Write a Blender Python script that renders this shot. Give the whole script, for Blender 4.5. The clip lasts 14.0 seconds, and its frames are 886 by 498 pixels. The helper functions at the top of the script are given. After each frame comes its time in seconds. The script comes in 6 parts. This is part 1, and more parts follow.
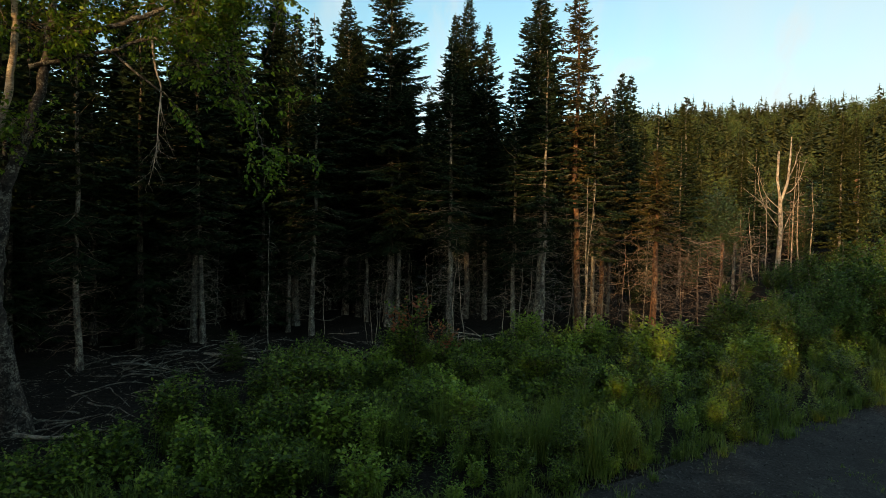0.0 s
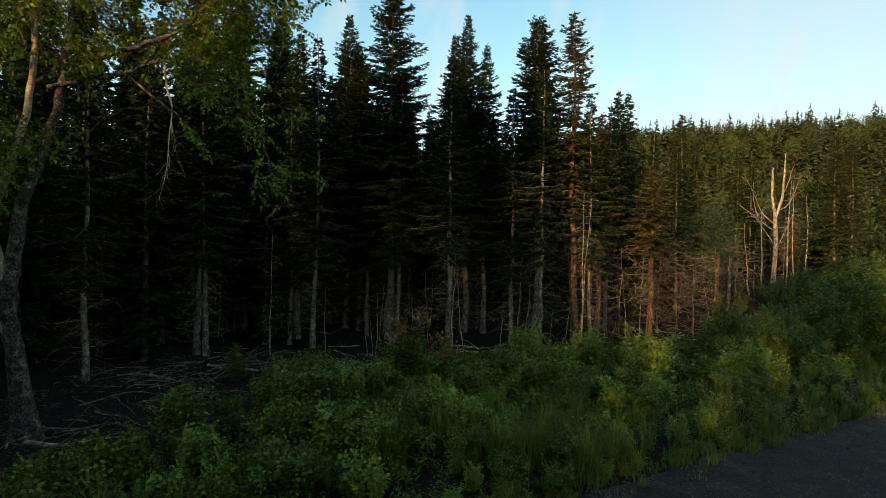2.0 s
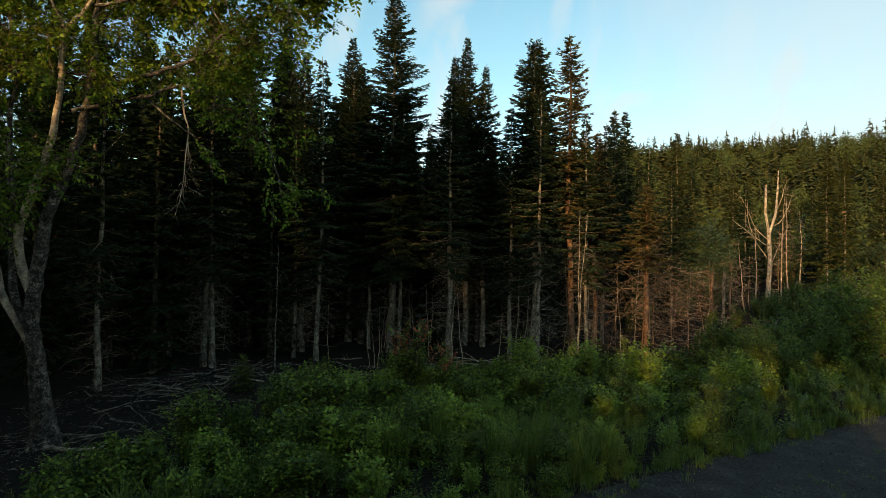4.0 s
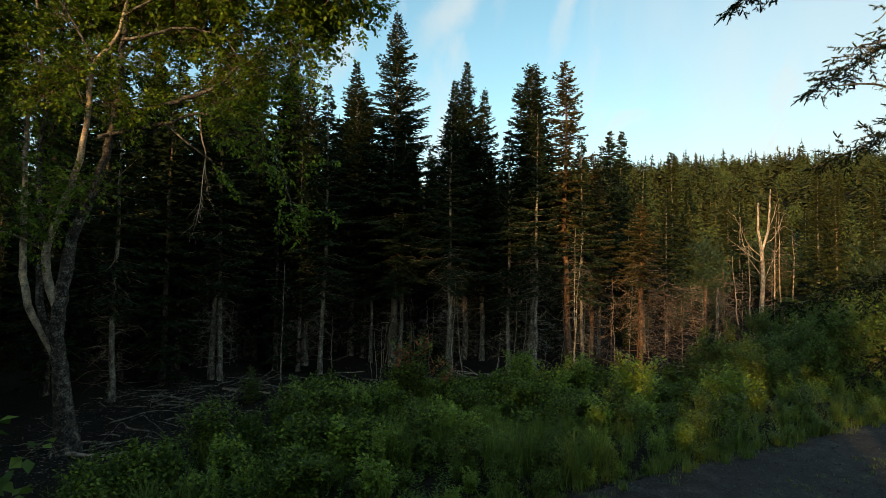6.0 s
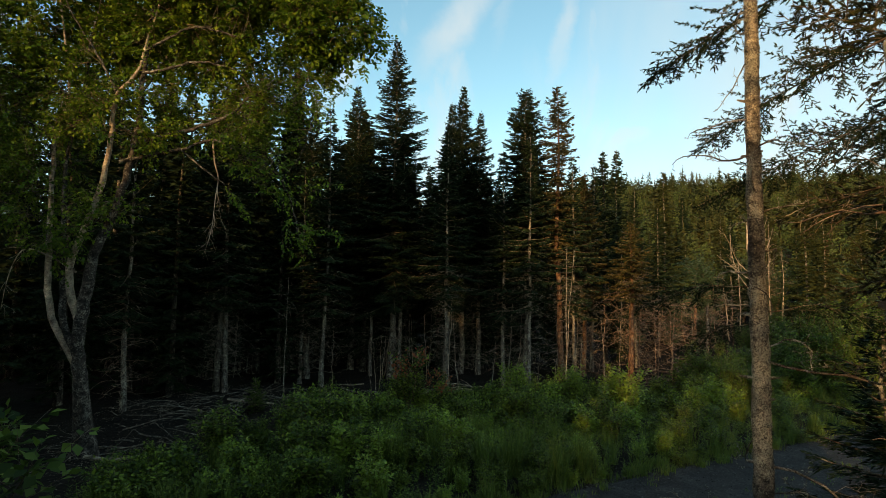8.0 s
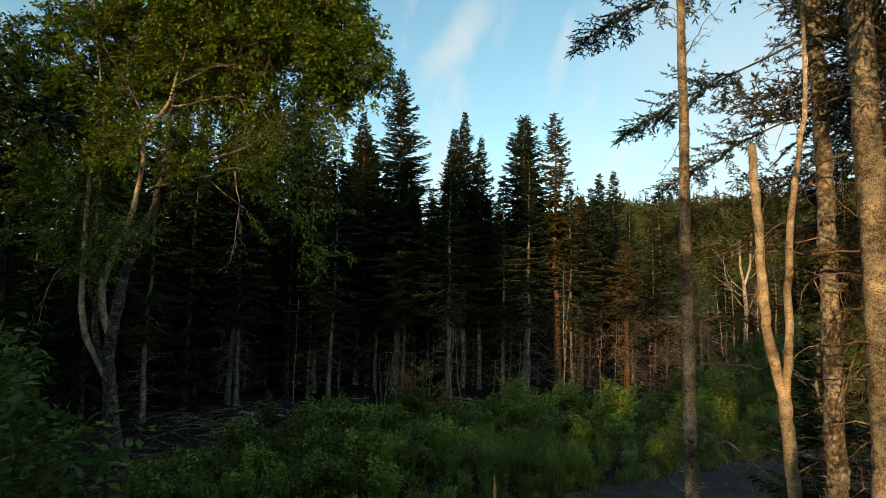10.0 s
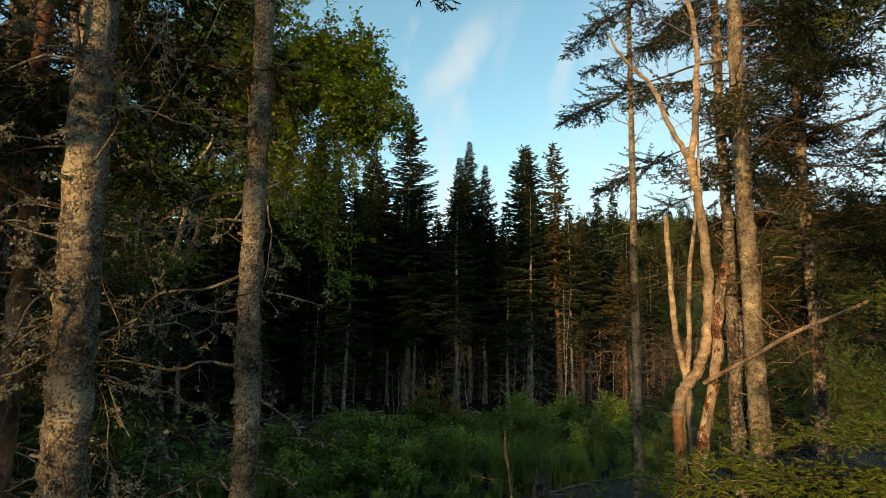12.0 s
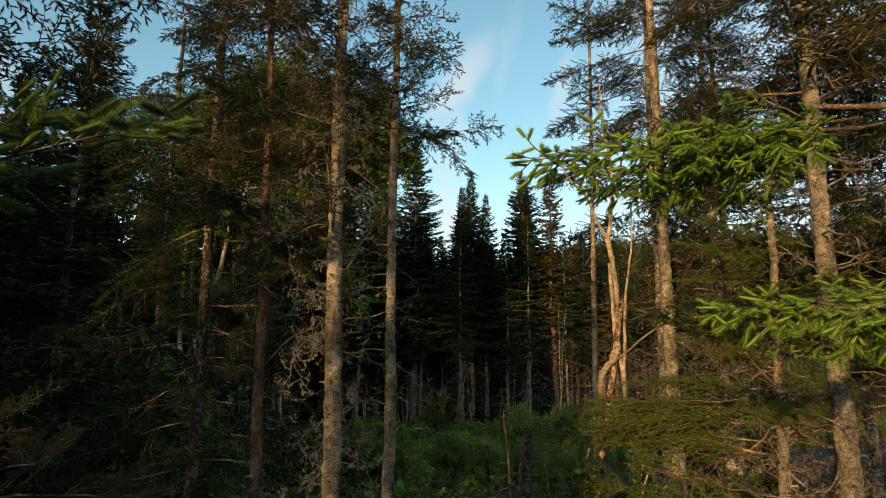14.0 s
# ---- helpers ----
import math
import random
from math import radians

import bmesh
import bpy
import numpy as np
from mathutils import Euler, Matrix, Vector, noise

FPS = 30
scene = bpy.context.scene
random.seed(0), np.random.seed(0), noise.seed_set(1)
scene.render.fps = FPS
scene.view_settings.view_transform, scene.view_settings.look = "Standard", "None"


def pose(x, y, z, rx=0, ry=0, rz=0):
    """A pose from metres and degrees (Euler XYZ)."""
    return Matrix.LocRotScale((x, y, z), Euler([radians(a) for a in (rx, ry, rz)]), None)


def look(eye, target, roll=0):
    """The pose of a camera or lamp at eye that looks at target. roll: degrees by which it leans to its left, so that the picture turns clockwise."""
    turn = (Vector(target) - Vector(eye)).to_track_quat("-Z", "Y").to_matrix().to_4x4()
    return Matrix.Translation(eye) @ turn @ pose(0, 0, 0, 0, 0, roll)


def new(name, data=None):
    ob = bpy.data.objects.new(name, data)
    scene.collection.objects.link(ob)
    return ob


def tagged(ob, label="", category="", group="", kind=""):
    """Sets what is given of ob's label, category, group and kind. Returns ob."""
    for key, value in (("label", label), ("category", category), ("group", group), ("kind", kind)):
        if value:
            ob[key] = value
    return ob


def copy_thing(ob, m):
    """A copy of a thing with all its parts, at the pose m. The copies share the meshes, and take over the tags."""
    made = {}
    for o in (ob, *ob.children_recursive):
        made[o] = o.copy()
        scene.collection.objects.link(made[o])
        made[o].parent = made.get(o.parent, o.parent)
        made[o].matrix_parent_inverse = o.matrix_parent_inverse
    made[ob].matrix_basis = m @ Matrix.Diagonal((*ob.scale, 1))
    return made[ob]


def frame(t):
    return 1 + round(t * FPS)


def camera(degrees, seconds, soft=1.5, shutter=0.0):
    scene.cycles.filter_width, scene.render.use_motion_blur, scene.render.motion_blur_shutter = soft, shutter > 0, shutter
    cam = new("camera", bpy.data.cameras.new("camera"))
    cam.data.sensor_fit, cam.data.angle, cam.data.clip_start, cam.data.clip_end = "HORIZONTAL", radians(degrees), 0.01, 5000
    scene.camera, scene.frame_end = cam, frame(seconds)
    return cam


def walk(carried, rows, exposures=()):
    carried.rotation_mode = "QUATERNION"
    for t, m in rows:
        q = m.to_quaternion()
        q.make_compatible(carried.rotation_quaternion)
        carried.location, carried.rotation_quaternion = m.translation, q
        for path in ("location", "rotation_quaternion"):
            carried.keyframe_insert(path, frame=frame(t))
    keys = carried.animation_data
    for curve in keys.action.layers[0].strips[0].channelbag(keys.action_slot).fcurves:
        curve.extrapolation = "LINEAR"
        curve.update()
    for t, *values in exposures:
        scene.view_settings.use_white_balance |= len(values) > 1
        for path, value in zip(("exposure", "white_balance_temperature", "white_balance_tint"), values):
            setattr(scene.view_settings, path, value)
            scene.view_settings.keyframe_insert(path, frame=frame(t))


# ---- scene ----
cam = camera(73.7, 14.0, soft=0.6)
PATH = [
    (0, (-0.125, -0.01, 4.705), (-0.291, 1.982, 4.642), 0.7),
    (0.5, (-0.11, -0.095, 4.701), (-0.277, 1.898, 4.651), 0.8),
    (1, (-0.103, -0.188, 4.707), (-0.269, 1.804, 4.669), 0.7),
    (1.5, (-0.062, -0.34, 4.681), (-0.23, 1.653, 4.657), 0.7),
    (2, (-0.049, -0.502, 4.679), (-0.216, 1.491, 4.667), 0.8),
    (3, (-0.016, -0.858, 4.626), (-0.184, 1.135, 4.641), 0.8),
    (5.5, (0.056, -1.933, 4.619), (-0.113, 0.058, 4.703), 0.8),
    (6, (0.078, -2.179, 4.611), (-0.091, -0.189, 4.709), 0.8),
    (6.5, (0.122, -2.455, 4.575), (-0.046, -0.465, 4.688), 0.8),
    (7, (0.183, -2.772, 4.576), (0.015, -0.783, 4.703), 0.9),
    (7.5, (0.254, -3.056, 4.563), (0.086, -1.068, 4.705), 0.8),
    (8, (0.324, -3.31, 4.555), (0.154, -1.324, 4.71), 0.9),
    (10.5, (0.268, -5.037, 4.51), (0.098, -3.058, 4.74), 0.9),
    (11, (0.237, -5.517, 4.489), (0.065, -3.54, 4.736), 0.9),
    (11.5, (0.228, -6.101, 4.472), (0.053, -4.126, 4.735), 0.7),
    (12, (0.235, -6.754, 4.445), (0.055, -4.782, 4.723), 0.5),
    (12.5, (0.221, -7.44, 4.412), (0.041, -5.47, 4.705), 0.4),
    (13, (0.211, -8.176, 4.371), (0.033, -6.208, 4.679), 0.4),
    (13.5, (0.205, -8.917, 4.349), (0.029, -6.951, 4.669), 0.6),
    (14, (0.233, -9.681, 4.305), (0.053, -7.719, 4.647), 0.3),
]
walk(cam, [(t, look(eye, target, roll)) for t, eye, target, roll in PATH], [(0, 0.22, 7700, 7), (14, 0.22, 7700, 7)])

# ---- world, sun ----
SUN_EL, SUN_TRAVEL = 9.0, (0.339, 0.941)  # low evening sun from behind, to the left
sun_dir = Vector((-SUN_TRAVEL[0], -SUN_TRAVEL[1], 0)).normalized() * math.cos(radians(SUN_EL)) + Vector((0, 0, math.sin(radians(SUN_EL))))
sun = new("sun", bpy.data.lights.new("sun", "SUN"))
sun.data.energy, sun.data.angle, sun.data.color = 4.2, radians(0.6), (1.0, 0.65, 0.32)
sun.matrix_world = Matrix.Translation((-30, -40, 40)) @ sun_dir.to_track_quat("Z", "Y").to_matrix().to_4x4()

world = bpy.data.worlds.new("evening_sky")
scene.world = world
world.use_nodes = True
wn, wl = world.node_tree.nodes, world.node_tree.links
wn.clear()
w_out, w_bg = wn.new("ShaderNodeOutputWorld"), wn.new("ShaderNodeBackground")
w_sky = wn.new("ShaderNodeTexSky")
w_sky.sky_type, w_sky.sun_disc = "NISHITA", False
w_sky.sun_elevation = radians(SUN_EL)
w_sky.sun_rotation = math.atan2(sun_dir.x, sun_dir.y)
w_sky.air_density, w_sky.dust_density, w_sky.ozone_density = 1.0, 0.6, 2.0
w_co = wn.new("ShaderNodeTexCoord")
w_map = wn.new("ShaderNodeMapping")
w_map.inputs["Rotation"].default_value = (0.0, radians(32), radians(12))
w_map.inputs["Scale"].default_value = (3.2, 1.6, 1.1)
w_noise = wn.new("ShaderNodeTexNoise")
w_noise.inputs["Scale"].default_value, w_noise.inputs["Detail"].default_value = 1.7, 7.0
w_noise.inputs["Roughness"].default_value, w_noise.inputs["Distortion"].default_value = 0.58, 0.35
w_ramp = wn.new("ShaderNodeValToRGB")
w_ramp.color_ramp.elements[0].position, w_ramp.color_ramp.elements[1].position = 0.54, 0.74
w_sep, w_hor = wn.new("ShaderNodeSeparateXYZ"), wn.new("ShaderNodeMapRange")
w_hor.inputs["From Min"].default_value, w_hor.inputs["From Max"].default_value = 0.02, 0.30
w_hor.inputs["To Min"].default_value, w_hor.inputs["To Max"].default_value = 0.5, 0.0
# a thin veil of high cloud, thicker towards the right of the view
w_veil, w_vn, w_vr = wn.new("ShaderNodeVectorMath"), wn.new("ShaderNodeTexNoise"), wn.new("ShaderNodeMapRange")
w_veil.operation = "DOT_PRODUCT"
w_veil.inputs[1].default_value = (0.80, 0.55, -0.12)
w_vn.inputs["Scale"].default_value, w_vn.inputs["Detail"].default_value = 2.2, 5.0
w_va = wn.new("ShaderNodeMath")
w_va.operation = "MULTIPLY_ADD"
w_va.inputs[1].default_value = 0.55
w_vr.inputs["From Min"].default_value, w_vr.inputs["From Max"].default_value = 0.78, 1.22
w_vr.inputs["To Max"].default_value = 0.8
w_max2 = wn.new("ShaderNodeMath")
w_max2.operation = "MAXIMUM"
wl.new(w_co.outputs["Generated"], w_veil.inputs[0])
wl.new(w_map.outputs["Vector"], w_vn.inputs["Vector"])
wl.new(w_vn.outputs["Fac"], w_va.inputs[0])
wl.new(w_veil.outputs["Value"], w_va.inputs[2])
wl.new(w_va.outputs["Value"], w_vr.inputs["Value"])
wl.new(w_vr.outputs["Result"], w_max2.inputs[0])
w_max = wn.new("ShaderNodeMath")
w_max.operation = "MAXIMUM"
w_mix = wn.new("ShaderNodeMix")
w_mix.data_type = "RGBA"
w_mix.inputs["B"].default_value = (5.5, 6.2, 7.1, 1.0)
w_bg.inputs["Strength"].default_value = 0.12
wl.new(w_co.outputs["Generated"], w_map.inputs["Vector"])
wl.new(w_map.outputs["Vector"], w_noise.inputs["Vector"])
wl.new(w_noise.outputs["Fac"], w_ramp.inputs["Fac"])
wl.new(w_co.outputs["Generated"], w_sep.inputs["Vector"])
wl.new(w_sep.outputs["Z"], w_hor.inputs["Value"])
wl.new(w_ramp.outputs["Color"], w_max.inputs[0])
wl.new(w_hor.outputs["Result"], w_max.inputs[1])
wl.new(w_max.outputs["Value"], w_max2.inputs[1])

# single wisps of cloud: centre, tilt in degrees, length, width, strength
w_dir, w_bend = wn.new("ShaderNodeVectorMath"), wn.new("ShaderNodeVectorMath")
w_wn, w_wr = wn.new("ShaderNodeTexNoise"), wn.new("ShaderNodeMapRange")
w_wn.inputs["Scale"].default_value, w_wn.inputs["Detail"].default_value, w_wn.inputs["Roughness"].default_value = 9.0, 6.0, 0.62
wl.new(w_co.outputs["Generated"], w_wn.inputs["Vector"])
w_bend.operation, w_dir.operation = "MULTIPLY_ADD", "ADD"
w_bend.inputs[1].default_value, w_bend.inputs[2].default_value = (0.07, 0.07, 0.07), (-0.035, -0.035, -0.035)
wl.new(w_wn.outputs["Color"], w_bend.inputs[0])
wl.new(w_co.outputs["Generated"], w_dir.inputs[0])
wl.new(w_bend.outputs["Vector"], w_dir.inputs[1])
w_wr.inputs["From Min"].default_value, w_wr.inputs["From Max"].default_value = 0.25, 0.6
wl.new(w_noise.outputs["Fac"], w_wr.inputs["Value"])
w_last = w_max2.outputs["Value"]
for at, tilt, long, short, strength in (((-0.055, 0.900, 0.433), 52, 0.11, 0.034, 0.65), ((0.105, 0.910, 0.401), 74, 0.08, 0.020, 0.6), ((-0.251, 0.904, 0.346), 60, 0.08, 0.026, 0.7),
                                        ((0.213, 0.945, 0.251), 8, 0.07, 0.016, 0.55), ((0.02, 0.88, 0.475), 75, 0.09, 0.012, 0.3)):
    c = Vector(at).normalized()
    side = c.cross(Vector((0, 0, 1))).normalized()
    up = side.cross(c)
    ax = (side * math.cos(radians(tilt)) + up * math.sin(radians(tilt))) / long
    ay = (up * math.cos(radians(tilt)) - side * math.sin(radians(tilt))) / short
    axes = []
    for v in (ax, ay):
        dot, off = wn.new("ShaderNodeVectorMath"), wn.new("ShaderNodeMath")
        dot.operation, off.operation = "DOT_PRODUCT", "SUBTRACT"
        dot.inputs[1].default_value, off.inputs[1].default_value = v, v.dot(c)
        wl.new(w_dir.outputs["Vector"], dot.inputs[0])
        wl.new(dot.outputs["Value"], off.inputs[0])
        axes.append(off)
    both, size, fade, thin, top = wn.new("ShaderNodeCombineXYZ"), wn.new("ShaderNodeVectorMath"), wn.new("ShaderNodeMapRange"), wn.new("ShaderNodeMath"), wn.new("ShaderNodeMath")
    size.operation, fade.interpolation_type, thin.operation, top.operation = "LENGTH", "SMOOTHSTEP", "MULTIPLY", "MAXIMUM"
    fade.inputs["From Min"].default_value, fade.inputs["From Max"].default_value, fade.inputs["To Min"].default_value, fade.inputs["To Max"].default_value = 0.2, 1.25, strength, 0.0
    wl.new(axes[0].outputs["Value"], both.inputs["X"])
    wl.new(axes[1].outputs["Value"], both.inputs["Y"])
    wl.new(both.outputs["Vector"], size.inputs[0])
    wl.new(size.outputs["Value"], fade.inputs["Value"])
    wl.new(fade.outputs["Result"], thin.inputs[0])
    wl.new(w_wr.outputs["Result"], thin.inputs[1])
    wl.new(w_last, top.inputs[0])
    wl.new(thin.outputs["Value"], top.inputs[1])
    w_last = top.outputs["Value"]
wl.new(w_last, w_mix.inputs["Factor"])
w_hsv = wn.new("ShaderNodeHueSaturation")
w_hsv.inputs["Hue"].default_value, w_hsv.inputs["Saturation"].default_value, w_hsv.inputs["Value"].default_value = 0.486, 1.08, 2.25
wl.new(w_sky.outputs["Color"], w_hsv.inputs["Color"])
wl.new(w_hsv.outputs["Color"], w_mix.inputs["A"])
wl.new(w_mix.outputs["Result"], w_bg.inputs["Color"])
wl.new(w_bg.outputs["Background"], w_out.inputs["Surface"])


# ---- materials ----
def shader(name, rough=0.8):
    mat = bpy.data.materials.new(name)
    mat.use_nodes = True
    nt = mat.node_tree
    bsdf = nt.nodes["Principled BSDF"]
    bsdf.inputs["Roughness"].default_value = rough
    bsdf.inputs["Specular IOR Level"].default_value = 0.2
    return mat, nt, bsdf


def ramp_node(nt, stops):
    r = nt.nodes.new("ShaderNodeValToRGB")
    e = r.color_ramp.elements
    while len(e) < len(stops):
        e.new(0.5)
    for k, (at, col) in enumerate(stops):
        e[k].position, e[k].color = at, (*col, 1.0)
    return r


def noise_node(nt, scale, detail=4.0, rough=0.6, stretch=None, coord="Object"):
    co, n = nt.nodes.new("ShaderNodeTexCoord"), nt.nodes.new("ShaderNodeTexNoise")
    n.inputs["Scale"].default_value, n.inputs["Detail"].default_value, n.inputs["Roughness"].default_value = scale, detail, rough
    if stretch:
        mp = nt.nodes.new("ShaderNodeMapping")
        mp.inputs["Scale"].default_value = stretch
        nt.links.new(co.outputs[coord], mp.inputs["Vector"])
        nt.links.new(mp.outputs["Vector"], n.inputs["Vector"])
    else:
        nt.links.new(co.outputs[coord], n.inputs["Vector"])
    return n


def bump_into(nt, bsdf, height, strength, distance):
    b = nt.nodes.new("ShaderNodeBump")
    b.inputs["Strength"].default_value, b.inputs["Distance"].default_value = strength, distance
    nt.links.new(height, b.inputs["Height"])
    nt.links.new(b.outputs["Normal"], bsdf.inputs["Normal"])


def bark(name, stops, lichen, lichen_at, scale=9.0, stretch=(1, 1, 0.45), bump=0.8, grain=130.0):
    """Scaly bark: colour in plates, dark cracks, and speckled lichen that thickens in patches."""
    mat, nt, bsdf = shader(name, 0.9)
    n1 = noise_node(nt, scale, 6.0, 0.7, stretch)
    r1 = ramp_node(nt, stops)
    nt.links.new(n1.outputs["Fac"], r1.inputs["Fac"])
    n2, n4 = noise_node(nt, grain, 4.0, 0.7), noise_node(nt, 5.0, 4.0, 0.65)
    # lichen: fine speckle, shifted by the patches
    sh = nt.nodes.new("ShaderNodeMath")
    sh.operation = "MULTIPLY_ADD"
    sh.inputs[1].default_value = 0.8
    nt.links.new(n4.outputs["Fac"], sh.inputs[0])
    nt.links.new(n2.outputs["Fac"], sh.inputs[2])
    r2 = ramp_node(nt, [(lichen_at + 0.33, (0, 0, 0)), (lichen_at + 0.50, (0.75, 0.75, 0.75))])
    nt.links.new(sh.outputs["Value"], r2.inputs["Fac"])
    mix = nt.nodes.new("ShaderNodeMix")
    mix.data_type = "RGBA"
    mix.inputs["B"].default_value = (*lichen, 1.0)
    nt.links.new(r2.outputs["Color"], mix.inputs["Factor"])
    nt.links.new(r1.outputs["Color"], mix.inputs["A"])
    # grain and cracks
    r3 = ramp_node(nt, [(0.34, (0.42, 0.40, 0.38)), (0.46, (0.88, 0.87, 0.86)), (0.62, (1.22, 1.19, 1.15))])
    nt.links.new(n2.outputs["Fac"], r3.inputs["Fac"])
    n3 = noise_node(nt, 6.5, 3.0, 0.6, (1, 1, 0.8))
    r4 = ramp_node(nt, [(0.32, (0.32, 0.31, 0.31)), (0.47, (0.80, 0.79, 0.78)), (0.56, (1.0, 0.96, 0.92)), (0.68, (1.6, 1.48, 1.34))])
    nt.links.new(n3.outputs["Fac"], r4.inputs["Fac"])
    last = mix.outputs["Result"]
    for r in (r3, r4):
        mul = nt.nodes.new("ShaderNodeMix")
        mul.data_type, mul.blend_type = "RGBA", "MULTIPLY"
        mul.inputs["Factor"].default_value = 1.0
        nt.links.new(last, mul.inputs["A"])
        nt.links.new(r.outputs["Color"], mul.inputs["B"])
        last = mul.outputs["Result"]
    nt.links.new(last, bsdf.inputs["Base Color"])
    add = nt.nodes.new("ShaderNodeMath")
    add.operation = "ADD"
    nt.links.new(n1.outputs["Fac"], add.inputs[0])
    nt.links.new(n2.outputs["Fac"], add.inputs[1])
    bump_into(nt, bsdf, add.outputs["Value"], bump, 0.015)
    return mat


def foliage(name, stops, trans=0.35, rough=0.55, clump=0.8, gloss=0.25):
    """Leaves or needles, each a little different, thin enough to let light through."""
    mat, nt, bsdf = shader(name, rough)
    geo = nt.nodes.new("ShaderNodeNewGeometry")
    n = noise_node(nt, clump, 2.0)
    add = nt.nodes.new("ShaderNodeMath")
    add.operation = "MULTIPLY_ADD"
    add.inputs[1].default_value, add.inputs[2].default_value = 0.62, 0.0
    nt.links.new(geo.outputs["Random Per Island"], add.inputs[0])
    sc = nt.nodes.new("ShaderNodeMath")
    sc.operation = "MULTIPLY_ADD"
    sc.inputs[1].default_value = 0.45
    nt.links.new(n.outputs["Fac"], sc.inputs[0])
    nt.links.new(add.outputs["Value"], sc.inputs[2])
    r = ramp_node(nt, stops)
    nt.links.new(sc.outputs["Value"], r.inputs["Fac"])
    nt.links.new(r.outputs["Color"], bsdf.inputs["Base Color"])
    bsdf.inputs["Specular IOR Level"].default_value = gloss
    tr, mx = nt.nodes.new("ShaderNodeBsdfTranslucent"), nt.nodes.new("ShaderNodeMixShader")
    mx.inputs["Fac"].default_value = trans
    nt.links.new(r.outputs["Color"], tr.inputs["Color"])
    out = nt.nodes["Material Output"]
    nt.links.new(bsdf.outputs["BSDF"], mx.inputs[1])
    nt.links.new(tr.outputs["BSDF"], mx.inputs[2])
    nt.links.new(mx.outputs["Shader"], out.inputs["Surface"])
    return mat


M_BARK_SPRUCE = bark("spruce_bark", [(0.30, (0.045, 0.036, 0.030)), (0.5, (0.12, 0.098, 0.080)), (0.68, (0.23, 0.19, 0.155))], (0.36, 0.355, 0.30), 0.52, 9.0, grain=26.0)
# spruce bark about half as bright: forest shade put into the colour
M_BARK_SHADE = bark("shaded_spruce_bark", [(0.30, (0.022, 0.017, 0.014)), (0.5, (0.055, 0.043, 0.035)), (0.68, (0.11, 0.088, 0.070))], (0.20, 0.20, 0.16), 0.60, 9.0, grain=26.0)
M_BARK_LICHEN = bark("lichen_spruce_bark", [(0.36, (0.050, 0.042, 0.036)), (0.47, (0.14, 0.118, 0.096)), (0.55, (0.26, 0.22, 0.175)), (0.66, (0.40, 0.345, 0.275))], (0.50, 0.48, 0.37), 0.53, 20.0, (1, 1, 1.5), 1.0, grain=120.0)
M_BARK_RED = bark("flaking_fir_bark", [(0.30, (0.055, 0.030, 0.020)), (0.5, (0.19, 0.105, 0.065)), (0.7, (0.36, 0.24, 0.16))], (0.34, 0.30, 0.23), 0.68, 9.0, grain=26.0)
M_BARK_BIRCH = bark("birch_bark", [(0.30, (0.12, 0.085, 0.06)), (0.46, (0.34, 0.26, 0.19)), (0.66, (0.62, 0.52, 0.40))], (0.50, 0.46, 0.34), 0.55, 14.0, (0.8, 0.8, 2.0))
M_BARK_PEEL = bark("peeling_birch_bark", [(0.40, (0.055, 0.026, 0.016)), (0.50, (0.17, 0.075, 0.042)), (0.535, (0.26, 0.13, 0.07)), (0.55, (0.62, 0.52, 0.40)), (0.7, (0.74, 0.66, 0.54))], (0.50, 0.44, 0.34), 0.66, 11.0, (1, 1, 0.8))
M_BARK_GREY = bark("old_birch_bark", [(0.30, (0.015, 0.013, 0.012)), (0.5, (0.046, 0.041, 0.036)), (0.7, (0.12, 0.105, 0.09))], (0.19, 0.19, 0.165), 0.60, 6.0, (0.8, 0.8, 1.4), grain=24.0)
M_WOOD_BARE = bark("bare_weathered_wood", [(0.3, (0.30, 0.15, 0.075)), (0.5, (0.55, 0.31, 0.17)), (0.75, (0.66, 0.46, 0.30))], (0.5, 0.40, 0.28), 0.70, 5.0, (1, 1, 0.12))
M_DEAD_PALE = bark("pale_dead_wood", [(0.3, (0.20, 0.145, 0.10)), (0.5, (0.42, 0.33, 0.25)), (0.7, (0.60, 0.51, 0.41))], (0.55, 0.53, 0.45), 0.62, 6.0, (1, 1, 0.3))
M_TWIG_DEAD = bark("dead_twigs", [(0.3, (0.05, 0.038, 0.029)), (0.5, (0.12, 0.094, 0.073)), (0.7, (0.22, 0.185, 0.15))], (0.42, 0.42, 0.36), 0.56, 9.0)
M_TWIG_LICHEN = bark("lichen_twigs", [(0.3, (0.07, 0.055, 0.042)), (0.5, (0.16, 0.135, 0.105)), (0.7, (0.27, 0.235, 0.19))], (0.36, 0.36, 0.30), 0.56, 12.0)
M_TWIG_RED = bark("rust_dead_twigs", [(0.3, (0.07, 0.042, 0.030)), (0.5, (0.19, 0.125, 0.088)), (0.7, (0.34, 0.25, 0.19))], (0.45, 0.40, 0.34), 0.60, 5.0)
M_TWIG_LIVE = bark("brown_twigs", [(0.3, (0.06, 0.04, 0.03)), (0.5, (0.15, 0.10, 0.07)), (0.7, (0.24, 0.18, 0.13))], (0.36, 0.37, 0.3), 0.60, 6.0)
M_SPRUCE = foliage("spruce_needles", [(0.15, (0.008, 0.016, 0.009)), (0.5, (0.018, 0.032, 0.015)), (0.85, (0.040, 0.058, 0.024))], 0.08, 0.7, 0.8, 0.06)
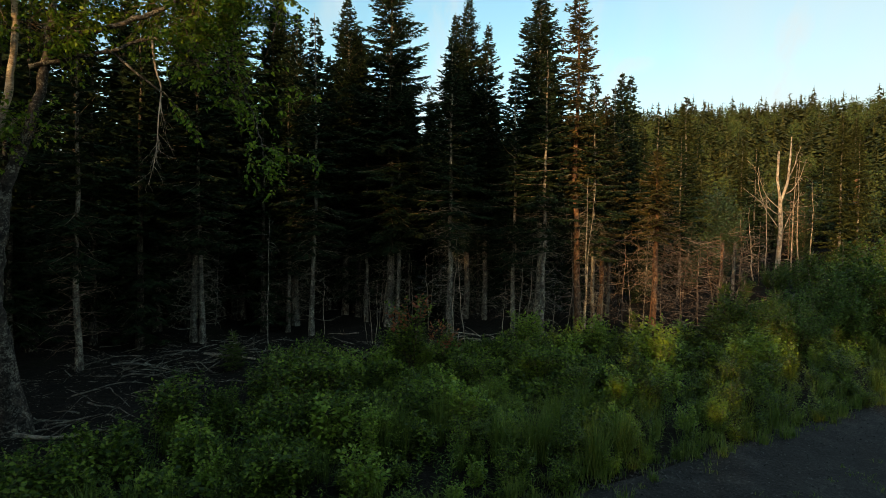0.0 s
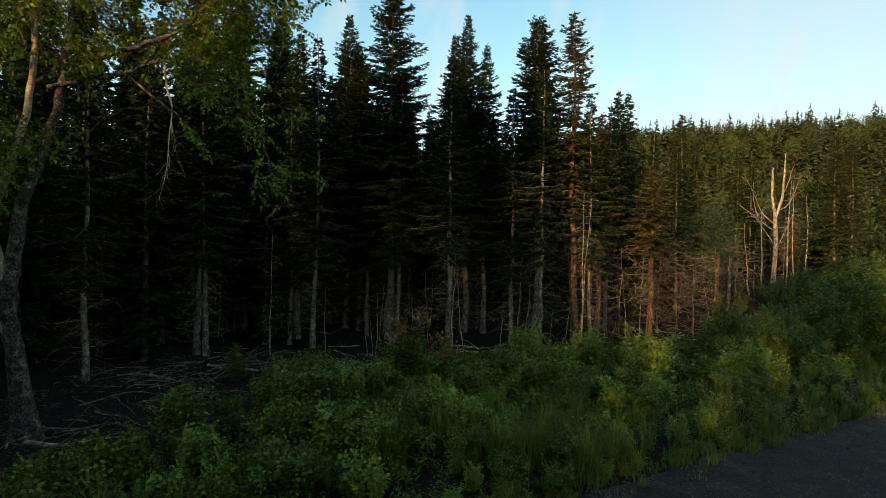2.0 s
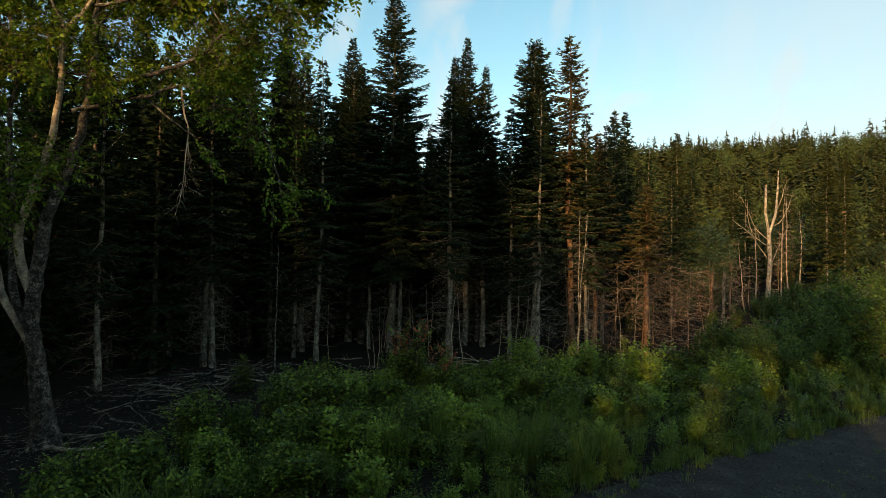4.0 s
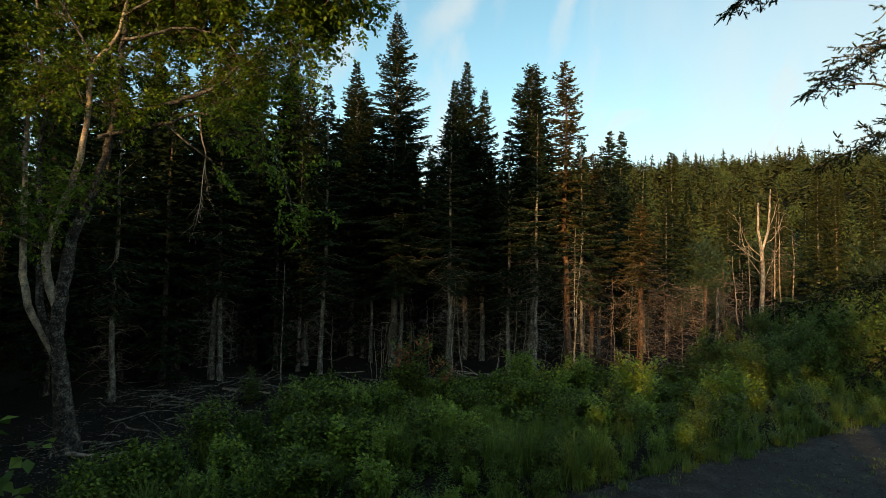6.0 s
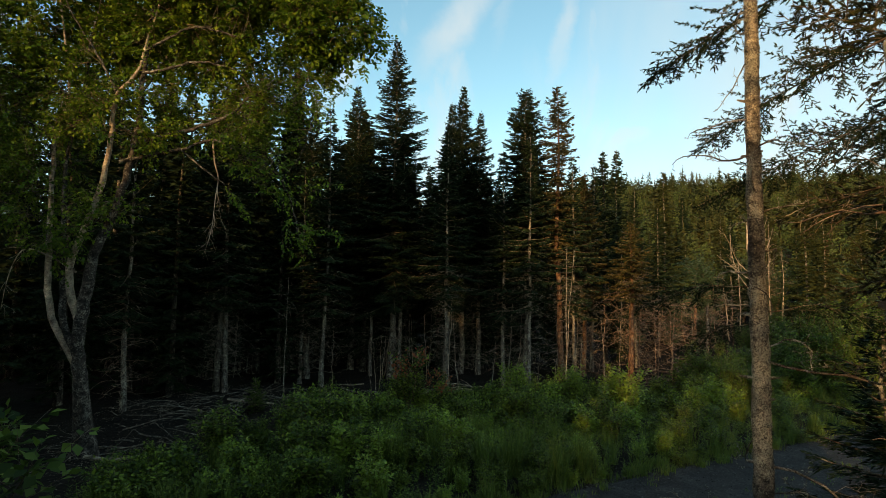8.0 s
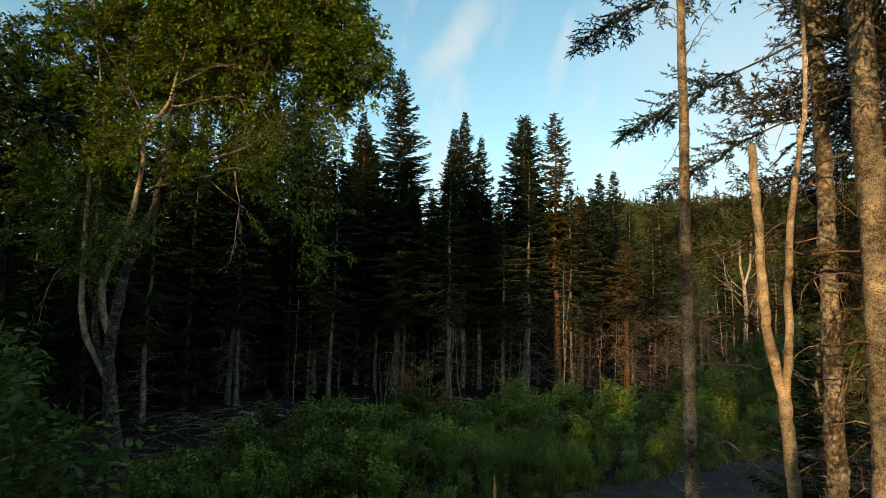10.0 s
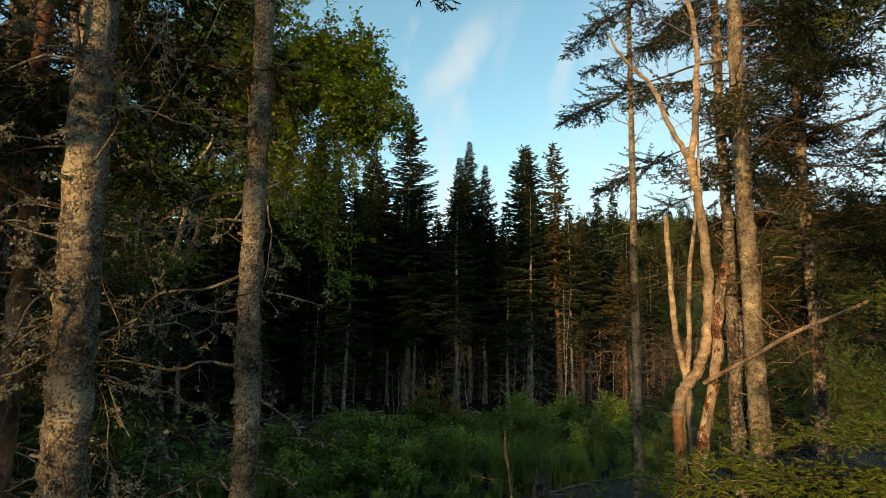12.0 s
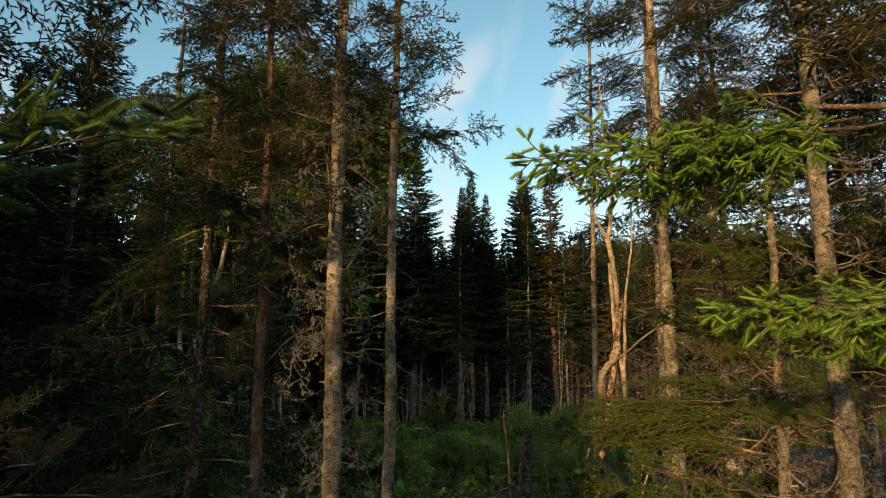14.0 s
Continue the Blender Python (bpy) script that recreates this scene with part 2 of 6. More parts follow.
M_SPRUCE_WARM = foliage("ageing_fir_needles", [(0.15, (0.026, 0.028, 0.012)), (0.5, (0.070, 0.070, 0.026)), (0.8, (0.13, 0.095, 0.036)), (0.95, (0.20, 0.10, 0.045))], 0.15, 0.7, 0.8, 0.08)
M_SPRUCE_BROWN = foliage("browning_needles", [(0.1, (0.018, 0.026, 0.011)), (0.5, (0.044, 0.050, 0.019)), (0.85, (0.082, 0.068, 0.026)), (0.97, (0.19, 0.060, 0.034))], 0.12, 0.7, 0.9, 0.08)
M_FIR_FRESH = foliage("fresh_fir_needles", [(0.1, (0.060, 0.13, 0.028)), (0.5, (0.15, 0.27, 0.048)), (0.9, (0.29, 0.42, 0.080))], 0.25, 0.5, 0.8, 0.15)
M_FIR_SHOOT = foliage("fir_shoots", [(0.1, (0.035, 0.068, 0.020)), (0.5, (0.085, 0.14, 0.034)), (0.9, (0.19, 0.26, 0.060))], 0.2, 0.5, 0.8, 0.15)
M_FIR_DARK = foliage("fir_needles", [(0.1, (0.026, 0.048, 0.011)), (0.5, (0.068, 0.108, 0.021)), (0.9, (0.17, 0.22, 0.040))], 0.22, 0.5, 0.8, 0.15)
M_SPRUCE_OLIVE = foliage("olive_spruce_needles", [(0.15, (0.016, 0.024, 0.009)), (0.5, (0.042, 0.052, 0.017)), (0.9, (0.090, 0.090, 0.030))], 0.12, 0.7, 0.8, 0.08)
M_LEAF_BIRCH = foliage("birch_leaves", [(0.1, (0.034, 0.078, 0.010)), (0.5, (0.090, 0.165, 0.018)), (0.85, (0.205, 0.280, 0.030))], 0.36, 0.5, 0.8, 0.15)
M_LEAF_SHRUB = foliage("shrub_leaves", [(0.12, (0.014, 0.030, 0.006)), (0.5, (0.056, 0.100, 0.013)), (0.9, (0.27, 0.36, 0.046))], 0.26, 0.4)
M_LEAF_LIME = foliage("young_shrub_leaves", [(0.1, (0.085, 0.14, 0.020)), (0.5, (0.18, 0.28, 0.036)), (0.9, (0.34, 0.43, 0.065))], 0.28, 0.4)
M_LEAF_ALDER = foliage("alder_leaves", [(0.1, (0.020, 0.046, 0.010)), (0.5, (0.068, 0.125, 0.022)), (0.9, (0.20, 0.29, 0.050))], 0.38, 0.5)
# alder leaves greyed and darkened in colour to stand for shade
M_LEAF_SHADE = foliage("shaded_alder_leaves", [(0.1, (0.026, 0.054, 0.024)), (0.5, (0.052, 0.092, 0.042)), (0.9, (0.095, 0.14, 0.066))], 0.3, 0.5)
M_LEAF_RED = foliage("red_maple_leaves", [(0.1, (0.22, 0.05, 0.025)), (0.5, (0.36, 0.11, 0.055)), (0.9, (0.44, 0.19, 0.08))], 0.4, 0.5)
M_GRASS = foliage("grass_blades", [(0.1, (0.060, 0.10, 0.018)), (0.5, (0.11, 0.17, 0.030)), (0.9, (0.22, 0.26, 0.060))], 0.35, 0.5)
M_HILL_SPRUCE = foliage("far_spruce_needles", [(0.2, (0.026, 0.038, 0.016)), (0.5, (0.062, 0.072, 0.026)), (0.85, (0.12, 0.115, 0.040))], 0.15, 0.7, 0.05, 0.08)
M_HILL_LEAF = foliage("far_leaves", [(0.2, (0.040, 0.062, 0.022)), (0.5, (0.080, 0.112, 0.036)), (0.85, (0.14, 0.165, 0.055))], 0.3, 0.7, 0.05, 0.08)


def ground_material():
    mat, nt, bsdf = shader("forest_floor", 0.95)
    n1, n2 = noise_node(nt, 0.35, 4.0), noise_node(nt, 11.0, 10.0, 0.85)
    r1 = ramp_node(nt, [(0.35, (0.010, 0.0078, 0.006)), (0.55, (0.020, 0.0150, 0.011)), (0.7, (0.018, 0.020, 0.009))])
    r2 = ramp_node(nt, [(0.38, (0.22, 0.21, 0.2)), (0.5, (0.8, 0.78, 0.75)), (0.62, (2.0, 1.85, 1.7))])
    nt.links.new(n1.outputs["Fac"], r1.inputs["Fac"])
    nt.links.new(n2.outputs["Fac"], r2.inputs["Fac"])
    mul = nt.nodes.new("ShaderNodeMix")
    mul.data_type, mul.blend_type = "RGBA", "MULTIPLY"
    mul.inputs["Factor"].default_value = 1.0
    nt.links.new(r1.outputs["Color"], mul.inputs["A"])
    nt.links.new(r2.outputs["Color"], mul.inputs["B"])
    nt.links.new(mul.outputs["Result"], bsdf.inputs["Base Color"])
    bump_into(nt, bsdf, n2.outputs["Fac"], 1.0, 0.08)
    return mat


def road_material():
    mat, nt, bsdf = shader("packed_gravel", 0.9)
    n1, n2 = noise_node(nt, 1.1, 7.0, 0.7), noise_node(nt, 16.0, 9.0, 0.85)
    r1 = ramp_node(nt, [(0.34, (0.017, 0.016, 0.0145)), (0.5, (0.031, 0.0285, 0.026)), (0.66, (0.052, 0.047, 0.042))])
    r2 = ramp_node(nt, [(0.38, (0.32, 0.32, 0.32)), (0.52, (1.0, 1.0, 1.0)), (0.66, (2.6, 2.55, 2.5))])
    nt.links.new(n1.outputs["Fac"], r1.inputs["Fac"])
    nt.links.new(n2.outputs["Fac"], r2.inputs["Fac"])
    mul = nt.nodes.new("ShaderNodeMix")
    mul.data_type, mul.blend_type = "RGBA", "MULTIPLY"
    mul.inputs["Factor"].default_value = 1.0
    nt.links.new(r1.outputs["Color"], mul.inputs["A"])
    nt.links.new(r2.outputs["Color"], mul.inputs["B"])
    nt.links.new(mul.outputs["Result"], bsdf.inputs["Base Color"])
    bump_into(nt, bsdf, n2.outputs["Fac"], 0.9, 0.02)
    return mat


def stone_material():
    mat, nt, bsdf = shader("road_stone", 0.85)
    geo = nt.nodes.new("ShaderNodeNewGeometry")
    r = ramp_node(nt, [(0.0, (0.040, 0.038, 0.036)), (0.6, (0.062, 0.059, 0.055)), (1.0, (0.13, 0.124, 0.115))])
    nt.links.new(geo.outputs["Random Per Island"], r.inputs["Fac"])
    nt.links.new(r.outputs["Color"], bsdf.inputs["Base Color"])
    return mat


M_LICHEN_CRUST = foliage("crusty_lichen", [(0.1, (0.10, 0.085, 0.055)), (0.5, (0.21, 0.18, 0.115)), (0.9, (0.34, 0.30, 0.19))], 0.1, 0.9, 6.0, 0.05)
M_LICHEN = foliage("grey_lichen", [(0.1, (0.15, 0.152, 0.11)), (0.5, (0.28, 0.275, 0.205)), (0.9, (0.44, 0.43, 0.34))], 0.2, 0.9, 2.0, 0.05)
M_GROUND, M_ROAD, M_STONE = ground_material(), road_material(), stone_material()


# ---- mesh helpers ----
class Soup:
    """Gathers the vertices and faces of one mesh."""

    def __init__(self):
        self.v, self.t, self.q, self.n = [], [], [], 0

    def add(self, v, t=None, q=None):
        if t is not None and len(t):
            self.t.append(np.asarray(t) + self.n)
        if q is not None and len(q):
            self.q.append(np.asarray(q) + self.n)
        self.v.append(np.asarray(v, float))
        self.n += len(v)

    def mesh(self, name, mat, smooth=False):
        me = bpy.data.meshes.new(name)
        v = np.concatenate(self.v) if self.v else np.zeros((0, 3))
        t = np.concatenate(self.t) if self.t else np.zeros((0, 3), int)
        q = np.concatenate(self.q) if self.q else np.zeros((0, 4), int)
        me.vertices.add(len(v))
        me.vertices.foreach_set("co", v.astype(np.float32).ravel())
        loops = np.concatenate([t.ravel(), q.ravel()]).astype(np.int32)
        me.loops.add(len(loops))
        me.loops.foreach_set("vertex_index", loops)
        me.polygons.add(len(t) + len(q))
        starts = np.concatenate([np.arange(len(t)) * 3, len(t) * 3 + np.arange(len(q)) * 4]).astype(np.int32)
        me.polygons.foreach_set("loop_start", starts)
        if smooth:
            me.polygons.foreach_set("use_smooth", np.ones(len(starts), bool))
        me.update(calc_edges=True)
        me.materials.append(mat)
        return me


def part(name, soup, mat, parent, label="", smooth=False):
    """One mesh object under a thing or a part."""
    me = soup.mesh(name, mat, smooth) if isinstance(soup, Soup) else soup
    ob = new(name, me)
    ob.parent = parent
    if label:
        tagged(ob, label)
    return ob


def thing(name, label, category, group="", kind=""):
    return tagged(new(name), label, category, group, kind)


def unit(v):
    v = np.asarray(v, float)
    return v / np.maximum(np.linalg.norm(v, axis=-1, keepdims=True), 1e-9)


def tube(soup, pts, radii, sides=5, rough=0.0, rng=None):
    """A tapered round limb along pts, closed at its end."""
    pts, radii = np.asarray(pts, float), np.asarray(radii, float)
    n = len(pts)
    tan = unit(np.gradient(pts, axis=0))
    ref = np.array([0.0, 0.0, 1.0]) if abs(tan[0][2]) < 0.8 else np.array([1.0, 0.0, 0.0])
    a = unit(np.cross(tan, ref))
    b = np.cross(tan, a)
    ang = np.arange(sides) * 2 * np.pi / sides
    rad = np.repeat(radii[:, None], sides, 1)
    if rough and rng is not None:
        rad = rad * (1 + rough * rng.normal(size=(n, sides)))
    ring = pts[:, None] + rad[..., None] * (np.cos(ang)[None, :, None] * a[:, None] + np.sin(ang)[None, :, None] * b[:, None])
    v = np.concatenate([ring.reshape(-1, 3), pts[-1:] + tan[-1:] * radii[-1]])
    i, j = np.meshgrid(np.arange(n - 1), np.arange(sides), indexing="ij")
    k = (j + 1) % sides
    q = np.stack([i * sides + j, i * sides + k, (i + 1) * sides + k, (i + 1) * sides + j], -1).reshape(-1, 4)
    s = np.arange(sides)
    t = np.stack([(n - 1) * sides + s, (n - 1) * sides + (s + 1) % sides, np.full(sides, n * sides)], -1)
    soup.add(v, t, q)


def wander(rng, p, d, length, segs, wobble=0.15, lift=0.0):
    """A crooked line from p that sets out along d and slowly lifts or droops."""
    pts, d = [np.asarray(p, float)], unit(d)
    for _ in range(segs):
        d = unit(d + rng.normal(size=3) * wobble + np.array([0, 0, lift]))
        pts.append(pts[-1] + d * length / segs)
    return np.array(pts)


def along(pts, f):
    """Places and directions at the fractions f of a line."""
    f = np.clip(np.asarray(f) * (len(pts) - 1), 0, len(pts) - 1.001)
    i = f.astype(int)
    w = (f - i)[:, None]
    return pts[i] * (1 - w) + pts[i + 1] * w, unit(pts[i + 1] - pts[i])


def sprigs(soup, p, d, side, length, width, rng):
    """Small sprays of needles: five slender points each."""
    n = len(p)
    p, d, side = np.asarray(p, float), unit(d), unit(side)
    length, width = np.broadcast_to(length, n)[:, None], np.broadcast_to(width, n)[:, None]
    for slant, size, at in ((0.0, 1.0, 0.0), (0.6, 0.62, 0.05), (-0.6, 0.62, 0.15), (0.85, 0.42, 0.4), (-0.85, 0.42, 0.5)):
        dd = unit(d * math.cos(slant) + side * math.sin(slant) + rng.normal(size=(n, 3)) * 0.14)
        w = unit(np.cross(dd, np.cross(dd, side) + rng.normal(size=(n, 3)) * 0.6)) * width
        o = p + d * length * at
        v = np.stack([o - w * 0.55, o + dd * length * size * 0.35 + w, o + dd * length * size], 1).reshape(-1, 3)
        soup.add(v, np.arange(n)[:, None] * 3 + np.arange(3))


def leaves(soup, p, d, up, length, width, rng, plain=False):
    """Folded, pointed leaves, each of four faces, or of two."""
    n = len(p)
    p, d = np.asarray(p, float), unit(d)
    length, width = np.broadcast_to(length, n)[:, None], np.broadcast_to(width, n)[:, None]
    s = unit(np.cross(d, up))
    u = np.cross(s, d)
    if plain:
        mid = p + d * length * 0.45 + u * width * 0.15
        v = np.stack([p, mid + s * width * 0.5, p + d * length, mid - s * width * 0.5], 1).reshape(-1, 3)
        b = np.arange(n)[:, None] * 4
        soup.add(v, np.concatenate([b + np.array([[0, 1, 2]]), b + np.array([[0, 2, 3]])]))
        return
    a, m1, m2, tip = p, p + d * length * 0.38, p + d * length * 0.72 - u * length * 0.05, p + d * length - u * length * 0.16
    l1, r1 = m1 + s * width * 0.5 + u * width * 0.16, m1 - s * width * 0.5 + u * width * 0.16
    v = np.stack([a, l1, m1, r1, m2 + s * width * 0.3 + u * width * 0.08, m2 - s * width * 0.3 + u * width * 0.08, tip], 1).reshape(-1, 3)
    b = np.arange(n)[:, None] * 7
    soup.add(v, np.concatenate([b + np.array([[0, 1, 2]]), b + np.array([[0, 2, 3]])]), np.concatenate([b + np.array([[1, 4, 6, 2]]), b + np.array([[2, 6, 5, 3]])]))


def twig_tree(soup, rng, pts, r0, spacing, reach, sides=3, fork=2, lift=-0.02, wobble=0.22, spread=0.9):
    """Bare side twigs along a limb, which fork again."""
    total = np.linalg.norm(np.diff(pts, axis=0), axis=1).sum()
    n = max(1, int(total / spacing))
    at = np.sort(rng.uniform(0.2, 0.98, n))
    ps, ds = along(pts, at)
    for p, d, f in zip(ps, ds, at):
        side = unit(np.cross(d, rng.normal(size=3)))
        ln = reach * rng.uniform(0.45, 1.0) * (1.1 - 0.6 * f)
        w = wander(rng, p, d * (1 - spread * 0.5) + side * spread, ln, 4, wobble, lift)
        r = max(r0 * 0.42 * (1 - 0.5 * f), 0.0018)
        tube(soup, w, np.linspace(r, r * 0.35, len(w)), sides)
        if fork > 1:
            twig_tree(soup, rng, w, r, spacing * 0.62, ln * 0.5, sides, fork - 1, lift, wobble, spread)


# ---- terrain ----
ROAD_AT, ROAD_ALONG, ROAD_ACROSS, ROAD_WIDE = (1.25, 10.67), (0.813, 0.582), (0.582, -0.813), 4.6


def smooth01(x):
    x = np.clip(x, 0, 1)
    return x * x * (3 - 2 * x)


def road_s(x, y):
    return (x - ROAD_AT[0]) * ROAD_ACROSS[0] + (y - ROAD_AT[1]) * ROAD_ACROSS[1]


def ground_z(x, y):
    """Height of the ground: road and forest floor near nought, a bank on this side, a wooded hill far off."""
    x, y = np.asarray(x, float), np.asarray(y, float)
    s = road_s(x, y)
    off = smooth01((np.abs(s - ROAD_WIDE / 2) - ROAD_WIDE / 2) / 1.5)
    z = 1.7 * smooth01((s - ROAD_WIDE - 0.7) / 5.0)
    z = z + 26.5 * smooth01((y + 0.25 * x - 40) / 122) + 1.8 * smooth01((x - 7) / 14) * smooth01((-s - 1.0) / 6)
    z = z + off * (0.10 * np.sin(x * 0.9 + 1.3 * np.sin(y * 0.37)) * np.cos(y * 0.7 + 0.8) + 0.06 * np.sin(x * 2.3 + y * 1.7) + 0.10)
    return z


def spread(lo, hi, n, core, c=0.0):
    u = np.linspace(-1, 1, n)
    k = np.sinh(u * core) / np.sinh(core)
    return np.where(k < 0, c + k * (c - lo), c + k * (hi - c))


def build_ground():
    gx, gy = spread(-1600, 1600, 230, 6.2, 0.0), spread(-1600, 1600, 250, 6.0, 12.0)
    X, Y = np.meshgrid(gx, gy)
    Z = ground_z(X, Y)
    s = road_s(X, Y)
    Z = np.where((s > 0.3) & (s < ROAD_WIDE - 0.3), Z - 0.06, Z)
    nx, ny = len(gx), len(gy)
    i, j = np.meshgrid(np.arange(ny - 1), np.arange(nx - 1), indexing="ij")
    q = np.stack([i * nx + j, i * nx + j + 1, (i + 1) * nx + j + 1, (i + 1) * nx + j], -1).reshape(-1, 4)
    sp = Soup()
    sp.add(np.stack([X, Y, Z], -1).reshape(-1, 3), q=q)
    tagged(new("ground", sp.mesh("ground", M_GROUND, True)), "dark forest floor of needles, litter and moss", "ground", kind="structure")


def build_road():
    rng = np.random.default_rng(3)
    u, w = np.linspace(-45, 60, 211), np.linspace(-0.15, ROAD_WIDE + 0.15, 15)
    U, W = np.meshgrid(u, w)
    W2 = W + 0.18 * np.sin(U * 0.9) * (np.abs(W - ROAD_WIDE / 2) > ROAD_WIDE / 2 - 0.2)
    X, Y = ROAD_AT[0] + U * ROAD_ALONG[0] + W2 * ROAD_ACROSS[0], ROAD_AT[1] + U * ROAD_ALONG[1] + W2 * ROAD_ACROSS[1]
    rut = -0.035 * (np.exp(-((W - 1.4) / 0.35) ** 2) + np.exp(-((W - 3.2) / 0.35) ** 2))
    Z = ground_z(X, Y) * 0 + 26.5 * smooth01((Y + 0.25 * X - 40) / 122) + 0.03 + rut + rng.normal(size=X.shape) * 0.006
    Z = np.where((W < 0) | (W > ROAD_WIDE), Z - 0.1, Z)
    nu, nw = len(u), len(w)
    i, j = np.meshgrid(np.arange(nw - 1), np.arange(nu - 1), indexing="ij")
    q = np.stack([i * nu + j, i * nu + j + 1, (i + 1) * nu + j + 1, (i + 1) * nu + j], -1).reshape(-1, 4)
    sp = Soup()
    sp.add(np.stack([X, Y, Z], -1).reshape(-1, 3), q=q)
    tagged(new("road", sp.mesh("road", M_ROAD, True)), "grey packed gravel track with shallow ruts", "road", kind="structure")
    # loose stones: squashed, knocked-about octahedra
    st = Soup()
    n = 15000
    U, W = rng.uniform(-6, 22, n), np.where(rng.random(n) < 0.45, rng.normal(size=n) * 0.35 + 0.15, rng.uniform(-0.3, ROAD_WIDE, n))
    X, Y = ROAD_AT[0] + U * ROAD_ALONG[0] + W * ROAD_ACROSS[0], ROAD_AT[1] + U * ROAD_ALONG[1] + W * ROAD_ACROSS[1]
    r = 0.007 + 0.026 * rng.random(n) ** 3
    base = np.array([[1, 0, 0], [0, 1, 0], [-1, 0, 0], [0, -1, 0], [0, 0, 0.8], [0, 0, -0.6]])
    v = base[None] * r[:, None, None] * rng.uniform(0.6, 1.35, (n, 6, 1)) + np.stack([X, Y, np.full(n, 0.03) + r * 0.15], -1)[:, None]
    tri = np.array([[0, 1, 4], [1, 2, 4], [2, 3, 4], [3, 0, 4], [1, 0, 5], [2, 1, 5], [3, 2, 5], [0, 3, 5]])
    st.add(v.reshape(-1, 3), (np.arange(n)[:, None, None] * 6 + tri[None]).reshape(-1, 3))
    tagged(new("gravel", st.mesh("gravel", M_STONE)), "loose grey stones scattered over the gravel track", "gravel", kind="stuff")


build_ground()
build_road()


# ---- conifers ----
def trunk_line(rng, H, lean=(0.0, 0.0), bend=0.02, n=14):
    z = np.linspace(0, H, n)
    w = np.cumsum(rng.normal(size=(n, 2)) * bend, axis=0)
    w -= w[0]
    return np.stack([lean[0] * z / H + w[:, 0], lean[1] * z / H + w[:, 1], z - 0.15 * (z == 0)], -1)


def trunk_radii(line, r0, r1=0.012, flare=0.35):
    f = np.linspace(0, 1, len(line))
    return r1 + (r0 - r1) * (1 - f) ** 0.85 + r0 * flare * np.exp(-f * 28)


def conifer_crown(needles, wood, rng, line, H, base, R, gap, per, fine, droop, ragged, shape=0.85, slim=1.0):
    """Whorls of drooping boughs, each a flat spray of twigs with needles."""
    z = base
    while z < H - 0.15:
        f = (z - base) / (H - base)
        full = R * (1 - f) ** shape * (0.5 + 0.5 * min(1.0, f / 0.25)) + 0.05
        n = max(3, int(per * (1 - 0.35 * f) + rng.uniform(0, 1)))
        for a in rng.uniform(0, 2 * np.pi) + np.arange(n) * 2 * np.pi / n + rng.normal(size=n) * 0.28:
            if rng.random() < ragged:
                continue
            ln = full * rng.uniform(0.62, 1.12)
            p = along(line, [z / H])[0][0]
            out = np.array([math.cos(a), math.sin(a), 0.0])
            tilt = 0.55 * f - droop * (1 - f) + rng.normal() * 0.08
            b = wander(rng, p, out + np.array([0, 0, tilt]), ln, 5, 0.05, 0.035)
            if wood is not None and ln > 0.35:
                tube(wood, b, np.linspace(0.008 + 0.012 * ln, 0.004, 6), 3)
            m = max(2, int(ln / fine))
            t = (np.arange(m) + 0.6 + rng.uniform(-0.3, 0.3, m)) / m
            t = 0.16 + 0.84 * t
            ps, ds = along(b, t)
            side = unit(np.cross(ds, [0, 0, 1.0]))
            for sgn in (-1, 1):
                tl = (0.30 * ln * (1 - t) ** 0.7 + 0.03 + 0.08 * min(1.0, ln)) * rng.uniform(0.7, 1.2, m)
                td = unit(ds * 0.62 + sgn * side * 0.75 + np.array([0, 0, -0.22]) + rng.normal(size=(m, 3)) * 0.1)
                k = 2 if ln > 0.8 else 1
                for h in range(k):
                    o = ps + td * (tl * h / k)[:, None]
                    sprigs(needles, o, td, unit(np.cross(td, [0, 0, 1.0])), tl / k * 1.3 + fine * 0.6 * min(1.0, ln), slim * (0.018 + 0.15 * fine) * rng.uniform(0.8, 1.25, m), rng)
            sprigs(needles, b[-1:], unit(b[-1:] - b[-2:-1]), side[-1:], 0.08 + 0.1 * min(1.0, ln), 0.02, rng)
        # short inner sprays round the trunk
        a = rng.uniform(0, 2 * np.pi, 9)
        o = np.stack([np.cos(a), np.sin(a), rng.uniform(-0.5, 0.3, 9)], -1)
        hub = np.repeat(along(line, [z / H])[0], 9, 0) + rng.normal(size=(9, 3)) * (0.02, 0.02, 0.08)
        sprigs(needles, hub + o * 0.06, o, np.stack([-np.sin(a), np.cos(a), 0 * a], -1), (0.22 + 2.0 * fine * rng.random(9)) * min(1.0, full + 0.2), slim * (0.03 + 0.2 * fine), rng)
        z += gap * rng.uniform(0.75, 1.25) * (1 - 0.45 * f)


def dead_boughs(soup, rng, line, H, z0, z1, n, reach, forks=1, r=0.012, droop=-0.05):
    """Bare lower branches, crooked and drooping."""
    for z in np.sort(rng.uniform(z0, z1, n)):
        a = rng.uniform(0, 2 * np.pi)
        p = along(line, [z / H])[0][0]
        ln = reach * rng.uniform(0.35, 1.0)
        b = wander(rng, p, [math.cos(a), math.sin(a), rng.uniform(-0.25, 0.35)], ln, 7, 0.20, droop)
        tube(soup, b, np.linspace(r * rng.uniform(0.6, 1.1), 0.003, 8), 3)
        if forks:
            twig_tree(soup, rng, b, r * 0.7, 0.16, ln * 0.4, 3, forks)


